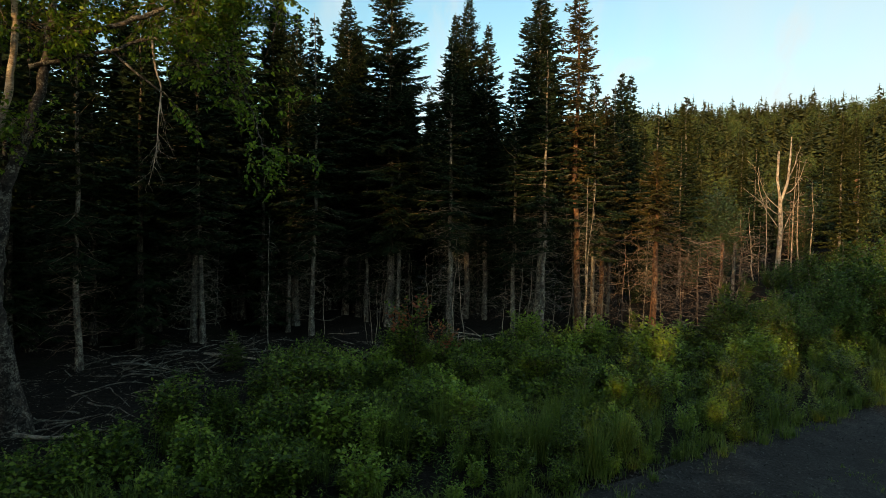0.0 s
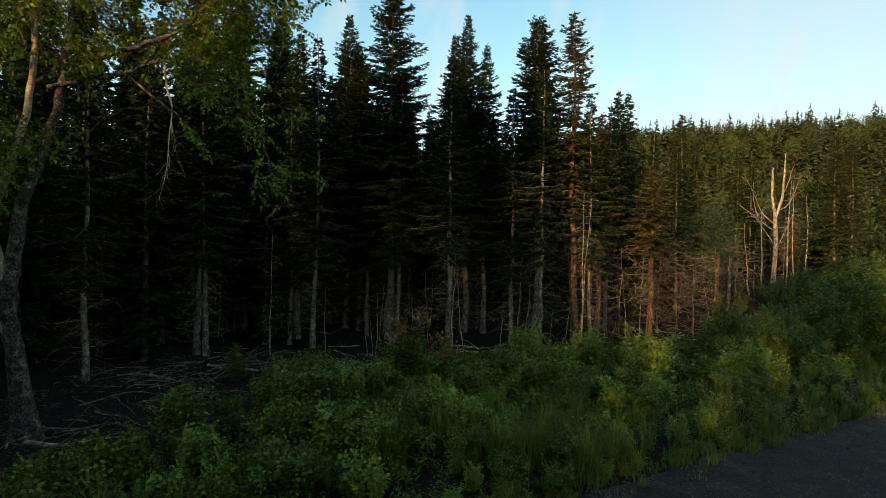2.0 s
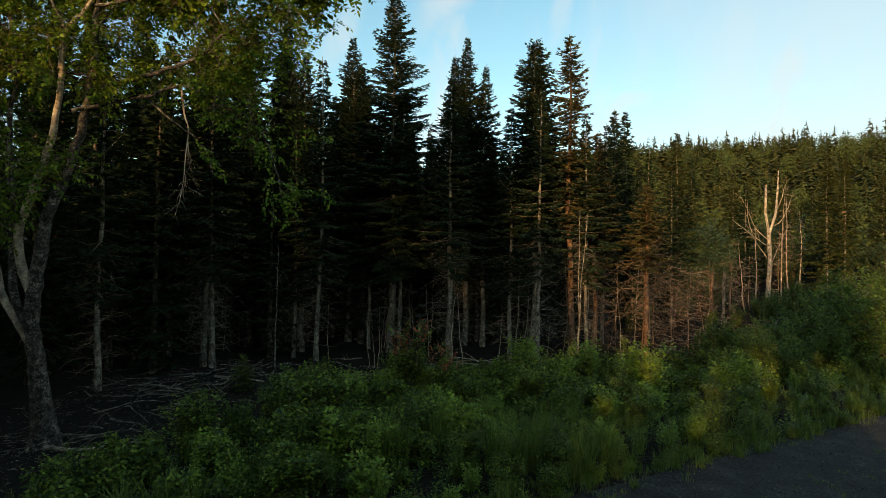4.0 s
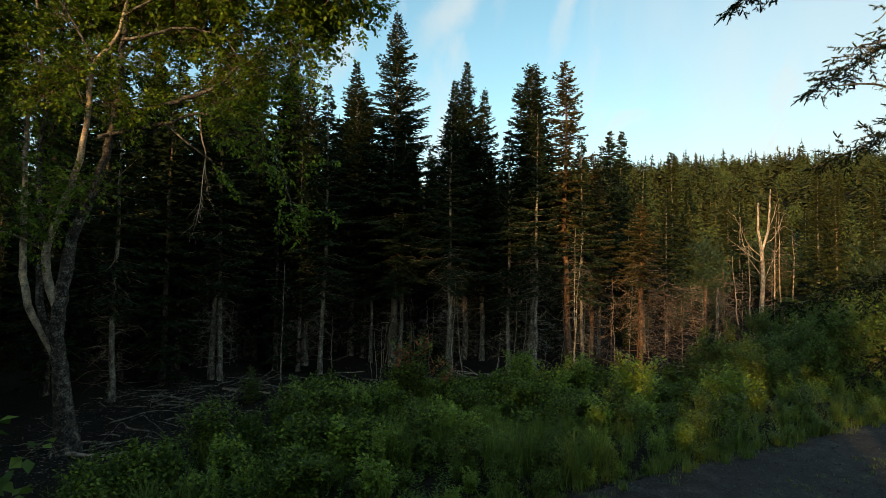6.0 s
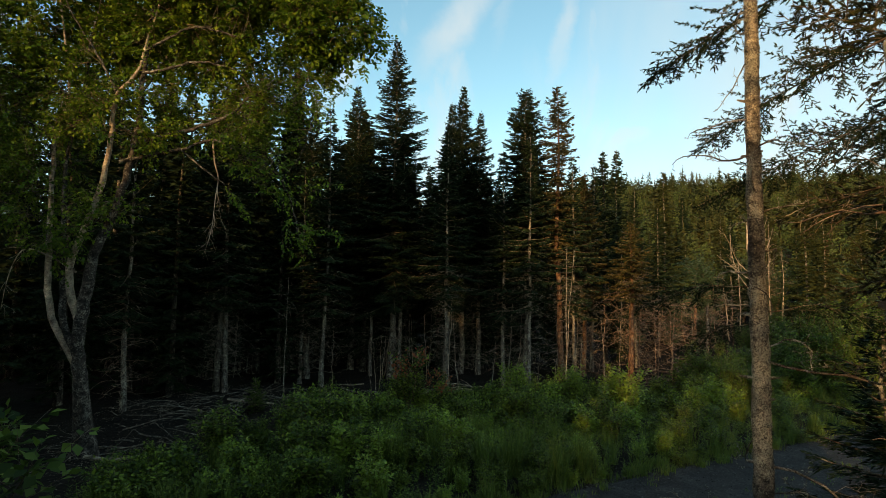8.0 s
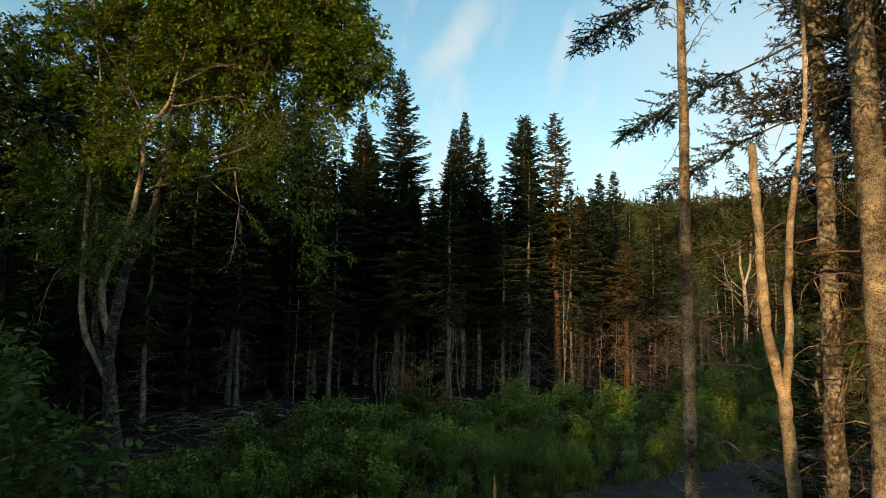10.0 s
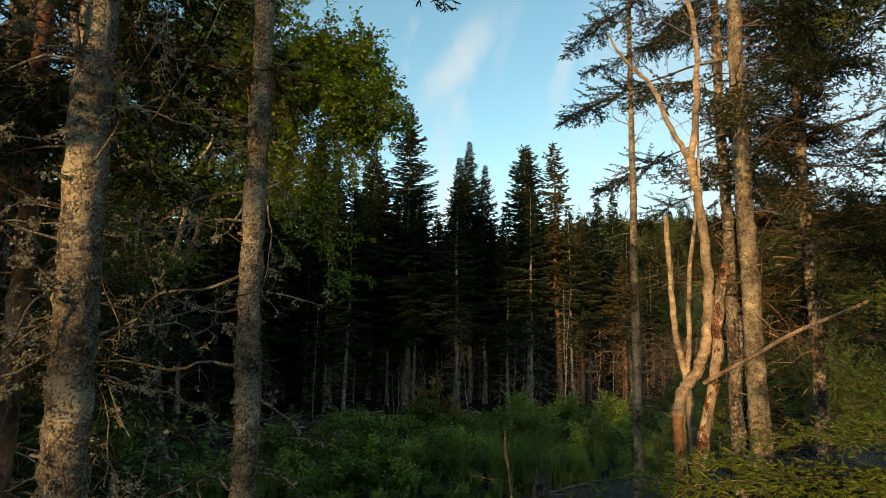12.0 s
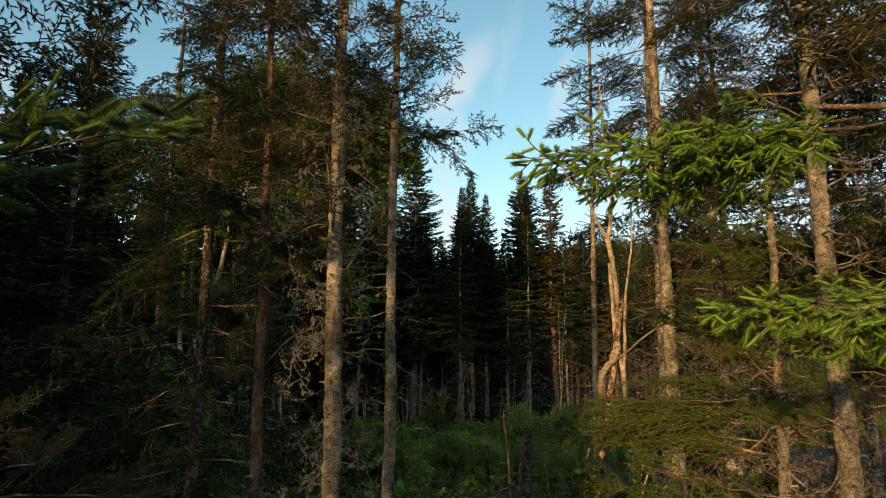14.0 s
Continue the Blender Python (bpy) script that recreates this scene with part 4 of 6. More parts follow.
def birch_clump():
    """The old leaning birch with several stems at the edge of the forest."""
    rng = np.random.default_rng(101)
    root = thing("birch_tree", "old multi-stemmed birch with grey bark and a wide green crown", "tree")
    stems = (
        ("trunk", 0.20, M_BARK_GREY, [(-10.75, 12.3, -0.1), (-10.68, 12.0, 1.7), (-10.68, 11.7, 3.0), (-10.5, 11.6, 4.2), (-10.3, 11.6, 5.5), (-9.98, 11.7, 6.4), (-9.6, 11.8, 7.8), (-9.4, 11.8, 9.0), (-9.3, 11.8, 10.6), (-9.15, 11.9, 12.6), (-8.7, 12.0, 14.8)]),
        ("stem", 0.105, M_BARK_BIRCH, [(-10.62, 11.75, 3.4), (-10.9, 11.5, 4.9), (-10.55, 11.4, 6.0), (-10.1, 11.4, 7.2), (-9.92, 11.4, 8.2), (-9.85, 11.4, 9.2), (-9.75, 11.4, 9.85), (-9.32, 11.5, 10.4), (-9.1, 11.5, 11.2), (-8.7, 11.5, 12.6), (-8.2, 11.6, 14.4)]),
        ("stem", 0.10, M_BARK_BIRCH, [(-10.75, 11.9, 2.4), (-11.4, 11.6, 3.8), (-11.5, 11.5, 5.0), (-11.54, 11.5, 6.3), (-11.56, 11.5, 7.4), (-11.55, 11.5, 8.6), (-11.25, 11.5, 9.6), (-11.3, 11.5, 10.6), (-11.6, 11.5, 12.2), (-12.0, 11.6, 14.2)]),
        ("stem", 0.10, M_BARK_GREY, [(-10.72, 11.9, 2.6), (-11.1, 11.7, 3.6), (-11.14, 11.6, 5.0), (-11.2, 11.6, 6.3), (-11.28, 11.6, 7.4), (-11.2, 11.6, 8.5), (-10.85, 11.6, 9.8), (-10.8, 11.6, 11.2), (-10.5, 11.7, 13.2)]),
    )
    lines = []
    for name, r, mat, pts in stems:
        sp, w = Soup(), curve_through(pts, 5)
        w = w + rng.normal(size=w.shape) * 0.012
        rad = r * (1 - np.linspace(0, 0.86, len(w)))
        if name == "trunk":
            rad = rad + 0.24 * np.exp(-np.linspace(0, 14, len(w)) * 1.6)
        tube(sp, w, rad, 11, 0.05, rng)
        part(name, sp, mat, root, smooth=True)
        lines.append(w)
    # limbs that fan out under the crown
    wood, leaf, dead, fine_wood = Soup(), Soup(), Soup(), Soup()
    limbs = []
    for r0, r1, pts in (
        (0.052, 0.010, [(-9.75, 11.6, 8.0), (-9.1, 11.9, 8.25), (-8.35, 12.1, 8.45), (-7.65, 12.3, 8.75), (-7.2, 12.3, 8.7), (-6.5, 12.3, 8.4), (-5.8, 12.3, 7.95), (-5.3, 12.2, 7.3), (-5.05, 12.1, 6.7), (-4.85, 12.0, 6.0)]),
        (0.070, 0.016, [(-9.5, 11.7, 8.45), (-8.4, 11.9, 8.85), (-7.6, 12.1, 9.15), (-6.9, 12.2, 9.5), (-6.6, 12.3, 9.9), (-5.9, 12.4, 10.3), (-5.0, 12.4, 10.6)]),
        (0.048, 0.010, [(-9.3, 11.6, 10.45), (-8.5, 11.6, 10.55), (-8.0, 11.7, 10.75), (-7.4, 11.9, 10.8), (-6.8, 12.0, 10.6), (-6.3, 12.1, 10.0)]),
        (0.042, 0.010, [(-9.15, 11.5, 11.0), (-8.5, 11.4, 11.3), (-7.8, 11.4, 11.6), (-7.1, 11.4, 11.5), (-6.3, 11.4, 11.3), (-5.2, 11.6, 11.6), (-4.0, 11.8, 11.6)]),
        (0.042, 0.010, [(-9.78, 11.4, 9.85), (-10.05, 11.3, 10.4), (-10.4, 11.2, 11.0), (-10.9, 11.1, 11.8), (-11.4, 11.0, 12.8)]),
        (0.050, 0.012, [(-9.0, 11.9, 11.6), (-8.1, 12.1, 12.4), (-7.0, 12.3, 12.9), (-5.8, 12.4, 13.2), (-4.4, 12.4, 13.2)]),
        (0.040, 0.010, [(-9.3, 11.8, 10.0), (-8.9, 12.4, 11.4), (-8.0, 12.9, 12.6), (-7.0, 13.2, 13.8)]),
        (0.040, 0.010, [(-11.5, 11.5, 8.8), (-12.2, 11.3, 9.8), (-12.9, 11.2, 11.0), (-13.4, 11.1, 12.4)]),
        (0.034, 0.008, [(-11.2, 11.6, 9.2), (-10.9, 12.0, 10.2), (-10.9, 12.4, 11.6), (-11.2, 12.6, 13.0)]),
        (0.030, 0.008, [(-8.4, 12.1, 8.5), (-7.6, 12.0, 7.9), (-6.9, 11.9, 7.4), (-6.4, 11.9, 6.8)]),
    ):
        w = curve_through(pts, 5)
        w = w + rng.normal(size=w.shape) * 0.014
        tube(wood, w, np.linspace(r0, r1, len(w)), 7)
        limbs.append(w)
    low, high = limbs[0], limbs[1]
    # bare wood: the hanging branch, a crooked one low on the stems, and dead twigs under the crown
    hang = curve_through([(-7.5, 12.3, 8.72), (-7.42, 12.3, 8.1), (-7.3, 12.3, 7.7), (-7.36, 12.3, 7.1), (-7.42, 12.3, 6.3), (-7.6, 12.3, 5.6)], 3)
    bare_a, bare_b = Soup(), Soup()
    tube(bare_a, hang, np.linspace(0.026, 0.005, len(hang)), 5)
    twig_tree(bare_a, rng, hang[5:], 0.018, 0.13, 1.0, 3, 2, -0.10, 0.2, 0.45)
    crook = curve_through([(-10.7, 11.5, 5.0), (-11.3, 11.3, 5.4), (-11.9, 11.2, 5.6), (-12.2, 11.2, 5.3), (-12.4, 11.2, 4.7), (-12.5, 11.2, 4.0)], 3)
    tube(bare_b, crook, np.linspace(0.030, 0.006, len(crook)), 5)
    twig_tree(bare_b, rng, crook, 0.02, 0.28, 0.9, 3, 2, -0.03, 0.22, 0.7)
    for w in limbs:
        twig_tree(dead, rng, w, 0.016, 0.34, 0.9, 3, 2, -0.03, 0.22, 0.8)
    for w in lines:
        twig_tree(dead, rng, w[15:], 0.016, 0.40, 1.1, 3, 2, -0.03, 0.22, 0.9)
    anchors = []
    for w, n, start in ((low, 16, 0.55), (high, 24, 0.65), (limbs[2], 12, 0.6), (limbs[3], 30, 0.5), (limbs[9], 8, 0.6)):
        ps, ds = along(w, rng.uniform(start, 1.0, n))
        for p, d in zip(ps, ds):
            anchors.append((p, d + rng.normal(size=3) * 0.5 + np.array([0.1, 0, -0.2])))
    # sprays hanging at the end of the low limb
    for c, sd, n in (((-5.6, 12.2, 7.6), (0.35, 0.3, 0.2), 16), ((-4.9, 12.1, 7.45), (0.45, 0.3, 0.12), 14), ((-5.0, 12.1, 6.2), (0.22, 0.2, 0.3), 14), ((-4.5, 12.0, 6.25), (0.3, 0.2, 0.12), 10)):
        for _ in range(n):
            anchors.append((np.array(c) + rng.normal(size=3) * sd, np.array([0.5, 0, -0.25]) + rng.normal(size=3) * 0.45))
    # crown: dense above, open below so that the limbs show
    lobes = (((-8.6, 11.8, 13.9), (4.4, 3.0, 2.2), 110), ((-5.4, 12.1, 12.9), (2.5, 2.0, 1.7), 84), ((-4.2, 12.0, 11.4), (1.3, 1.1, 0.6), 20), ((-4.9, 12.2, 9.9), (1.2, 1.0, 0.7), 9),
             ((-12.6, 11.2, 11.2), (1.7, 1.8, 2.8), 52), ((-12.9, 11.4, 7.9), (1.0, 1.0, 1.6), 12), ((-9.2, 11.2, 8.9), (1.0, 0.5, 0.3), 5), ((-10.9, 11.3, 6.2), (1.6, 0.6, 1.2), 8), ((-8.8, 12.7, 11.9), (3.8, 1.4, 0.9), 64), ((-8.0, 13.0, 10.0), (2.8, 0.9, 1.1), 34), ((-12.2, 12.0, 9.2), (1.8, 1.0, 2.2), 30), ((-9.6, 12.6, 13.0), (4.0, 1.6, 2.0), 50), ((-11.6, 10.8, 7.4), (1.3, 0.5, 1.4), 11), ((-5.9, 12.0, 9.4), (1.0, 0.8, 0.8), 8), ((-6.2, 12.0, 8.2), (0.8, 0.5, 0.4), 4), ((-10.2, 10.8, 9.6), (1.4, 0.5, 1.2), 8))
    for c, rr, n in lobes:
        for _ in range(n):
            goal = np.array(c) + unit(rng.normal(size=3)) * np.array(rr) * rng.uniform(0.35, 1.0)
            best, away = None, 1e9
            for w in lines + limbs:
                ok = w[len(w) // 3:]
                ok = ok[ok[:, 2] < goal[2] + 0.3]
                if len(ok):
                    dd = np.linalg.norm(ok - goal, axis=1) + rng.uniform(0, 0.8, len(ok))
                    if dd.min() < away:
                        best, away = ok[dd.argmin()], dd.min()
            p = lines[0][-1] if best is None else best
            ln = np.linalg.norm(goal - p)
            w = wander(rng, p, goal - p + np.array([0, 0, 0.3 * ln]), ln, 8, 0.2, -0.03)
            tube(wood, w, np.linspace(0.007 + 0.005 * ln, 0.004, 9), 4)
            for q, d in zip(*along(w, rng.uniform(0.45, 1.0, 8))):
                b = wander(rng, q, d + rng.normal(size=3) * 0.8, rng.uniform(0.4, 0.9), 3, 0.2, -0.02)
                tube(fine_wood, b, np.linspace(0.006, 0.003, 4), 3)
                for q2, d2 in zip(*along(b, rng.uniform(0.3, 1.0, 3))):
                    anchors.append((q2, d2 + rng.normal(size=3) * 0.6))
    for p, d in anchors:
        leafy_twig(fine_wood, leaf, rng, p, d, rng.uniform(0.3, 0.6), 0.135 if p[2] > 10.5 else 0.105, int(rng.integers(10, 15)), plain=p[2] > 9.3)
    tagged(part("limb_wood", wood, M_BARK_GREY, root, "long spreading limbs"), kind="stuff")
    tagged(part("twig_wood", fine_wood, M_TWIG_LIVE, root), kind="stuff")
    tagged(part("dead_wood", dead, M_TWIG_DEAD, root, "fine bare twigs under the crown"), kind="stuff")
    part("dead_branch", bare_a, M_DEAD_PALE, root, "bare pale branch hanging down")
    part("dead_branch", bare_b, M_DEAD_PALE, root, "crooked bare branch low on the stems")
    tagged(part("foliage", leaf, M_LEAF_BIRCH, root, "fresh green leaves"), kind="stuff")
    return root


birch_clump()


def shrub(seed, H, W, leaf_len, mat, label, name="shrub", stems=11, twigs=10, count=12, group="shrubs on the verge", twig_len=0.32, red=0):
    rng = np.random.default_rng(seed)
    root = thing(name, label, "shrub", group)
    wood, leaf, tops = Soup(), Soup(), Soup()
    for k in range(stems):
        a, t = rng.uniform(0, 2 * np.pi), rng.uniform(0.1, 1.0)
        out = np.array([math.cos(a), math.sin(a), 0]) * t * W / H
        h = H * rng.uniform(0.6, 1.05) * (1 - 0.25 * t)
        w = wander(rng, [out[0] * 0.12, out[1] * 0.12, -0.05], out + np.array([0, 0, 1.0]), h, 6, 0.07, 0.02)
        tube(wood, w, np.linspace(0.007 + 0.004 * H, 0.003, 7), 4)
        f = rng.uniform(0.12, 1.0, twigs)
        for p, d, g in zip(*along(w, f), f):
            b = rng.uniform(0, 2 * np.pi)
            aim = d * 0.7 + np.array([math.cos(b), math.sin(b), 0.25]) * 0.9
            leafy_twig(wood, tops if rng.random() < red and g > 0.7 else leaf, rng, p, aim, twig_len * rng.uniform(0.6, 1.2) * H ** 0.5, leaf_len, count, 0.003, -0.01, 0.9, True)
        leafy_twig(wood, tops if rng.random() < red else leaf, rng, w[-1], unit(w[-1] - w[-2]), twig_len * 0.8, leaf_len * 0.85, count, 0.003, 0.02, 0.9, True)
    tagged(part("stem_wood", wood, M_TWIG_LIVE, root), kind="stuff")
    tagged(part("foliage", leaf, mat, root), kind="stuff")
    if red:
        tagged(part("red_foliage", tops, M_LEAF_RED, root, "rust-red young leaves"), kind="stuff")
    return root


sh = [
    put(shrub(201, 1.2, 0.6, 0.115, M_LEAF_SHRUB, "leafy green roadside shrub"), -3.7, 12.4),
    put(shrub(202, 1.05, 0.5, 0.105, M_LEAF_LIME, "bright yellow-green young birch shrub", stems=10), 1.05, 16.8),
    put(shrub(203, 1.5, 0.85, 0.095, M_LEAF_SHRUB, "dense green shrub with small leaves", stems=16, twigs=13), -5.6, 17.2),
    put(shrub(204, 0.8, 0.55, 0.125, M_LEAF_SHRUB, "low bramble-like shrub with broad leaves", stems=11), 2.0, 13.4),
    put(shrub(205, 1.6, 0.85, 0.11, M_LEAF_LIME, "bright green shrub at the forest edge", stems=15, twigs=12), 3.4, 21.2),
]
maple = put(shrub(206, 2.4, 0.85, 0.125, M_LEAF_SHRUB, "young red maple with rust-red new leaves", name="maple_sapling", stems=11, twigs=12, count=11, group="maple saplings", twig_len=0.3, red=0.35), -2.66, 19.0, 0, 1.12)
put_copy(maple, -1.7, 18.3, 140, 0.8)
alder = put(shrub(207, 2.6, 1.35, 0.115, M_LEAF_ALDER, "tall dark green alder bush", name="alder_bush", stems=18, twigs=15, count=11, group="alders on the verge"), 17.0, 27.0)
alder_b = put(shrub(208, 2.0, 1.15, 0.11, M_LEAF_ALDER, "rounded green alder bush", name="alder_bush", stems=17, twigs=13, count=11, group="alders on the verge"), 13.0, 23.0)


hill_leafy = put(shrub(209, 5.2, 2.0, 0.17, M_LEAF_SHADE, "leafy alder at the foot of the hill, coloured as in shade", name="alder_tree", stems=16, twigs=24, count=14, group="leafy trees at the foot of the hill", twig_len=0.34), 15.2, 41.0)
for k, (x, y, size) in enumerate(((12.9, 40.2, 0.9), (16.6, 44.0, 1.15), (13.8, 44.5, 1.2), (22.4, 45.5, 1.0), (24.6, 44.2, 0.9), (20.6, 47.0, 1.2), (27.0, 47.5, 1.1), (29.0, 45.0, 0.9), (18.0, 49.0, 1.3), (25.0, 51.0, 1.3), (31.5, 50.0, 1.2), (11.2, 43.0, 0.95))):
    put_copy(hill_leafy, x, y, 67 * k, size)


def on_verge(x, y):
    s = road_s(x, y)
    if s > 0.05 or y < 4:
        return False
    if x < 0 and (y - 10.2) > (x + 7.6) * 2.2 + 0.5:
        return False
    return y < 22.0 + 0.34 * max(x, 0.0) + 0.2 * min(x, 0)


rng = np.random.default_rng(21)
for k, (x, y, s) in enumerate(((-4.9, 16.4, 1.0), (-6.2, 16.6, 0.8), (-4.6, 11.6, 0.9), (-5.6, 10.4, 0.9), (-2.4, 13.6, 1.0), (-0.6, 12.8, 1.1), (0.4, 12.4, 0.9), (-6.8, 9.0, 0.9), (-5.2, 8.6, 1.0), (-3.6, 9.2, 1.0), (-2.2, 9.6, 1.0))):
    put_copy(sh[(0, 2, 0, 1, 0, 1, 3, 0, 3, 0, 1)[k]], x, y, 70 * k, s)
for x, y, s, k in ((-4.75, 13.6, 1.35, 2), (-4.35, 14.1, 1.2, 2), (-5.0, 14.3, 1.15, 2), (-3.35, 11.7, 1.25, 1), (-1.1, 13.2, 1.1, 1), (1.3, 17.0, 1.15, 1), (3.2, 15.4, 1.0, 1), (5.2, 19.0, 1.2, 4)):
    put_copy(sh[k], x, y, 95 * x, s)
# low growth along the near edge of the road
for k in range(26):
    x = rng.uniform(-7.5, 2.2)
    y = 3.0 + 0.72 * x + rng.uniform(-0.5, 1.4)
    put_copy(sh[int(rng.choice(5, p=[0.35, 0.1, 0.25, 0.2, 0.1]))], x, y, rng.uniform(0, 360), rng.uniform(1.0, 1.45) * (1.0 if x < 0.8 else 0.7))
taken = []
for _ in range(9000):
    if len(taken) >= 300:
        break
    x, y = rng.uniform(-8, 32), rng.uniform(5, 33)
    if not on_verge(x, y):
        continue
    if any((x - a) ** 2 + (y - b) ** 2 < 0.45 for a, b in taken):
        continue
    taken.append((x, y))
    s = -float(road_s(x, y))
    size = rng.uniform(0.6, 1.1) * min(1.0, 0.45 + 0.2 * s)
    if x > 9 and s > 3.0 and rng.random() < 0.75:
        put_copy((alder, alder_b)[int(rng.random() < 0.5)], x, y, rng.uniform(0, 360), rng.uniform(0.6, 1.0) * (1 + 0.65 * float(smooth01((x - 11) / 6))))
    else:
        put_copy(sh[int(rng.choice(5, p=[0.31, 0.20, 0.25, 0.18, 0.06]))], x, y, rng.uniform(0, 360), size)


for k, (x, y, size) in enumerate(((15.6, 33.6, 0.8), (17.2, 35.0, 0.9), (18.9, 36.4, 0.85), (20.6, 37.6, 0.9), (22.4, 38.6, 0.95), (24.4, 38.8, 1.0), (16.4, 37.0, 0.6), (18.0, 38.6, 0.55), (20.0, 39.6, 0.6), (22.0, 40.6, 0.8), (14.2, 34.6, 0.6), (26.0, 40.5, 1.1), (27.5, 37.6, 1.2), (29.5, 40.0, 1.2))):
    put_copy((alder, alder_b)[k % 2], x, y, 83 * k, size)


def grass_and_herbs():
    """Tall roadside grass in tufts, and upright herbs with narrow leaves."""
    rng = np.random.default_rng(22)
    g, h = Soup(), Soup()
    spots = [(x, y, 1.4) for x, y in ((-1.9, 11.5), (0.7, 11.6), (0.95, 11.8), (-2.2, 11.3), (1.9, 11.5), (-0.2, 14.6), (0.1, 11.4), (2.6, 12.3), (1.3, 13.0), (2.1, 14.4), (-1.2, 12.4))]
    while len(spots) < 380:
        x, y = rng.uniform(-8, 24), rng.uniform(5, 28)
        if on_verge(x, y):
            spots.append((x, y, rng.uniform(0.5, 0.95)))
    while len(spots) < 560:
        u, w = rng.uniform(-4, 18), rng.choice([rng.normal() * 0.18, 2.3 + rng.normal() * 0.25])
        spots.append((ROAD_AT[0] + u * ROAD_ALONG[0] + w * ROAD_ACROSS[0], ROAD_AT[1] + u * ROAD_ALONG[1] + w * ROAD_ACROSS[1], rng.uniform(0.06, 0.2)))
    while len(spots) < 900:
        u, w = rng.uniform(-9, 22), -0.02 + rng.normal() * 0.28
        spots.append((ROAD_AT[0] + u * ROAD_ALONG[0] + w * ROAD_ACROSS[0], ROAD_AT[1] + u * ROAD_ALONG[1] + w * ROAD_ACROSS[1], rng.uniform(0.12, 0.42)))
    for x, y, size in spots:
        n = 130 if size > 1 else int(70 * min(1, size + 0.3)) if size > 0.3 else 12
        a, t = rng.uniform(0, 2 * np.pi, n), rng.uniform(0.05, 0.8, n)
        o = np.stack([x + rng.normal(size=n) * 0.07, y + rng.normal(size=n) * 0.07, np.full(n, float(ground_z(x, y)) - 0.02)], -1)
        out = np.stack([np.cos(a), np.sin(a), np.zeros(n)], -1)
        L = (size * rng.uniform(0.6, 1.1, n))[:, None]
        s = np.stack([-np.sin(a), np.cos(a), np.zeros(n)], -1) * 0.006
        m = o + (out * t[:, None] * 0.35 + [0, 0, 0.55]) * L
        e = o + (out * t[:, None] * 1.1 + [0, 0, 1.0]) * L - np.array([0, 0, 1.0]) * (t[:, None] ** 2) * L * 0.7
        v = np.stack([o - s, o + s, m + s, m - s, e], 1).reshape(-1, 3)
        b = np.arange(n)[:, None] * 5
        g.add(v, b + np.array([[3, 2, 4]]), b + np.array([[0, 1, 2, 3]]))
    k = 0
    while k < 2600:
        x, y = rng.uniform(-8, 26), rng.uniform(5, 30)
        if not on_verge(x, y):
            continue
        k += 1
        H = rng.uniform(0.2, 0.9)
        w = wander(rng, (x, y, float(ground_z(x, y)) - 0.02), (rng.normal() * 0.1, rng.normal() * 0.1, 1), H, 3, 0.08, 0.0)
        tube(h, w, np.linspace(0.005, 0.002, 4), 3)
        n = int(16 * H + 6)
        f = np.linspace(0.2, 1.0, n)
        ps, ds = along(w, f)
        a = np.arange(n) * 2.4 + rng.uniform(0, 6)
        ld = np.stack([np.cos(a), np.sin(a), 0.35 + 0 * a], -1)
        L = 0.14 * (1.1 - 0.6 * f) * rng.uniform(0.8, 1.2)
        leaves(h, ps, ld, np.broadcast_to([0, 0, 1.0], ld.shape), L, L * 0.28, rng, True)
    tagged(new("grass", g.mesh("grass", M_GRASS)), "tall green roadside grass in loose tufts", "grass", kind="stuff")
    tagged(new("herbs", h.mesh("herbs", M_LEAF_SHRUB)), "upright green herbs with narrow leaves on the verge", "plants", kind="stuff")


grass_and_herbs()


# ---- dead wood ----
def dead_birch():
    rng = np.random.default_rng(301)
    root = thing("dead_birch", "bare pale dead birch with a broken forked top", "tree")
    base = float(ground_z(18.9, 40.9))
    sp, br = Soup(), Soup()
    tr = np.array([(18.7, 40.9, base - 0.1), (18.75, 40.9, 2.5), (18.9, 40.9, 5.0), (18.8, 40.9, 7.2)])
    tube(sp, tr, [0.19, 0.16, 0.14, 0.115], 9, 0.05, rng)
    a = np.array([(18.8, 40.9, 7.0), (18.5, 40.7, 8.3), (18.4, 40.4, 10.1)])
    b = np.array([(18.85, 40.9, 6.9), (19.4, 41.2, 8.2), (19.7, 41.6, 9.8), (19.9, 41.9, 11.3)])
    tube(sp, a, [0.09, 0.085, 0.07], 7, 0.06, rng)
    tube(sp, b, [0.095, 0.085, 0.065, 0.03], 7, 0.06, rng)
    part("trunk", sp, M_DEAD_PALE, root, smooth=True)
    for p, d, ln in (((18.8, 40.9, 6.4), (-0.9, 0, 0.7), 4.2), ((19.2, 41.0, 7.4), (0.8, 0, 0.5), 2.6), ((18.7, 40.9, 5.2), (-0.7, 0.2, 0.9), 4.5), ((18.7, 40.8, 6.0), (-0.8, -0.2, 0.45), 3.0), ((18.9, 40.9, 4.6), (0.7, 0, 0.9), 3.5), ((19.5, 41.2, 8.6), (0.4, 0, 1), 2.0)):
        w = wander(rng, p, d, ln, 7, 0.12, 0.06)
        tube(br, w, np.linspace(0.035, 0.007, 8), 4)
        twig_tree(br, rng, w, 0.03, 0.35, 1.2, 3, 2, 0.03, 0.16, 0.6)
    tagged(part("branch_wood", br, M_DEAD_PALE, root), kind="stuff")


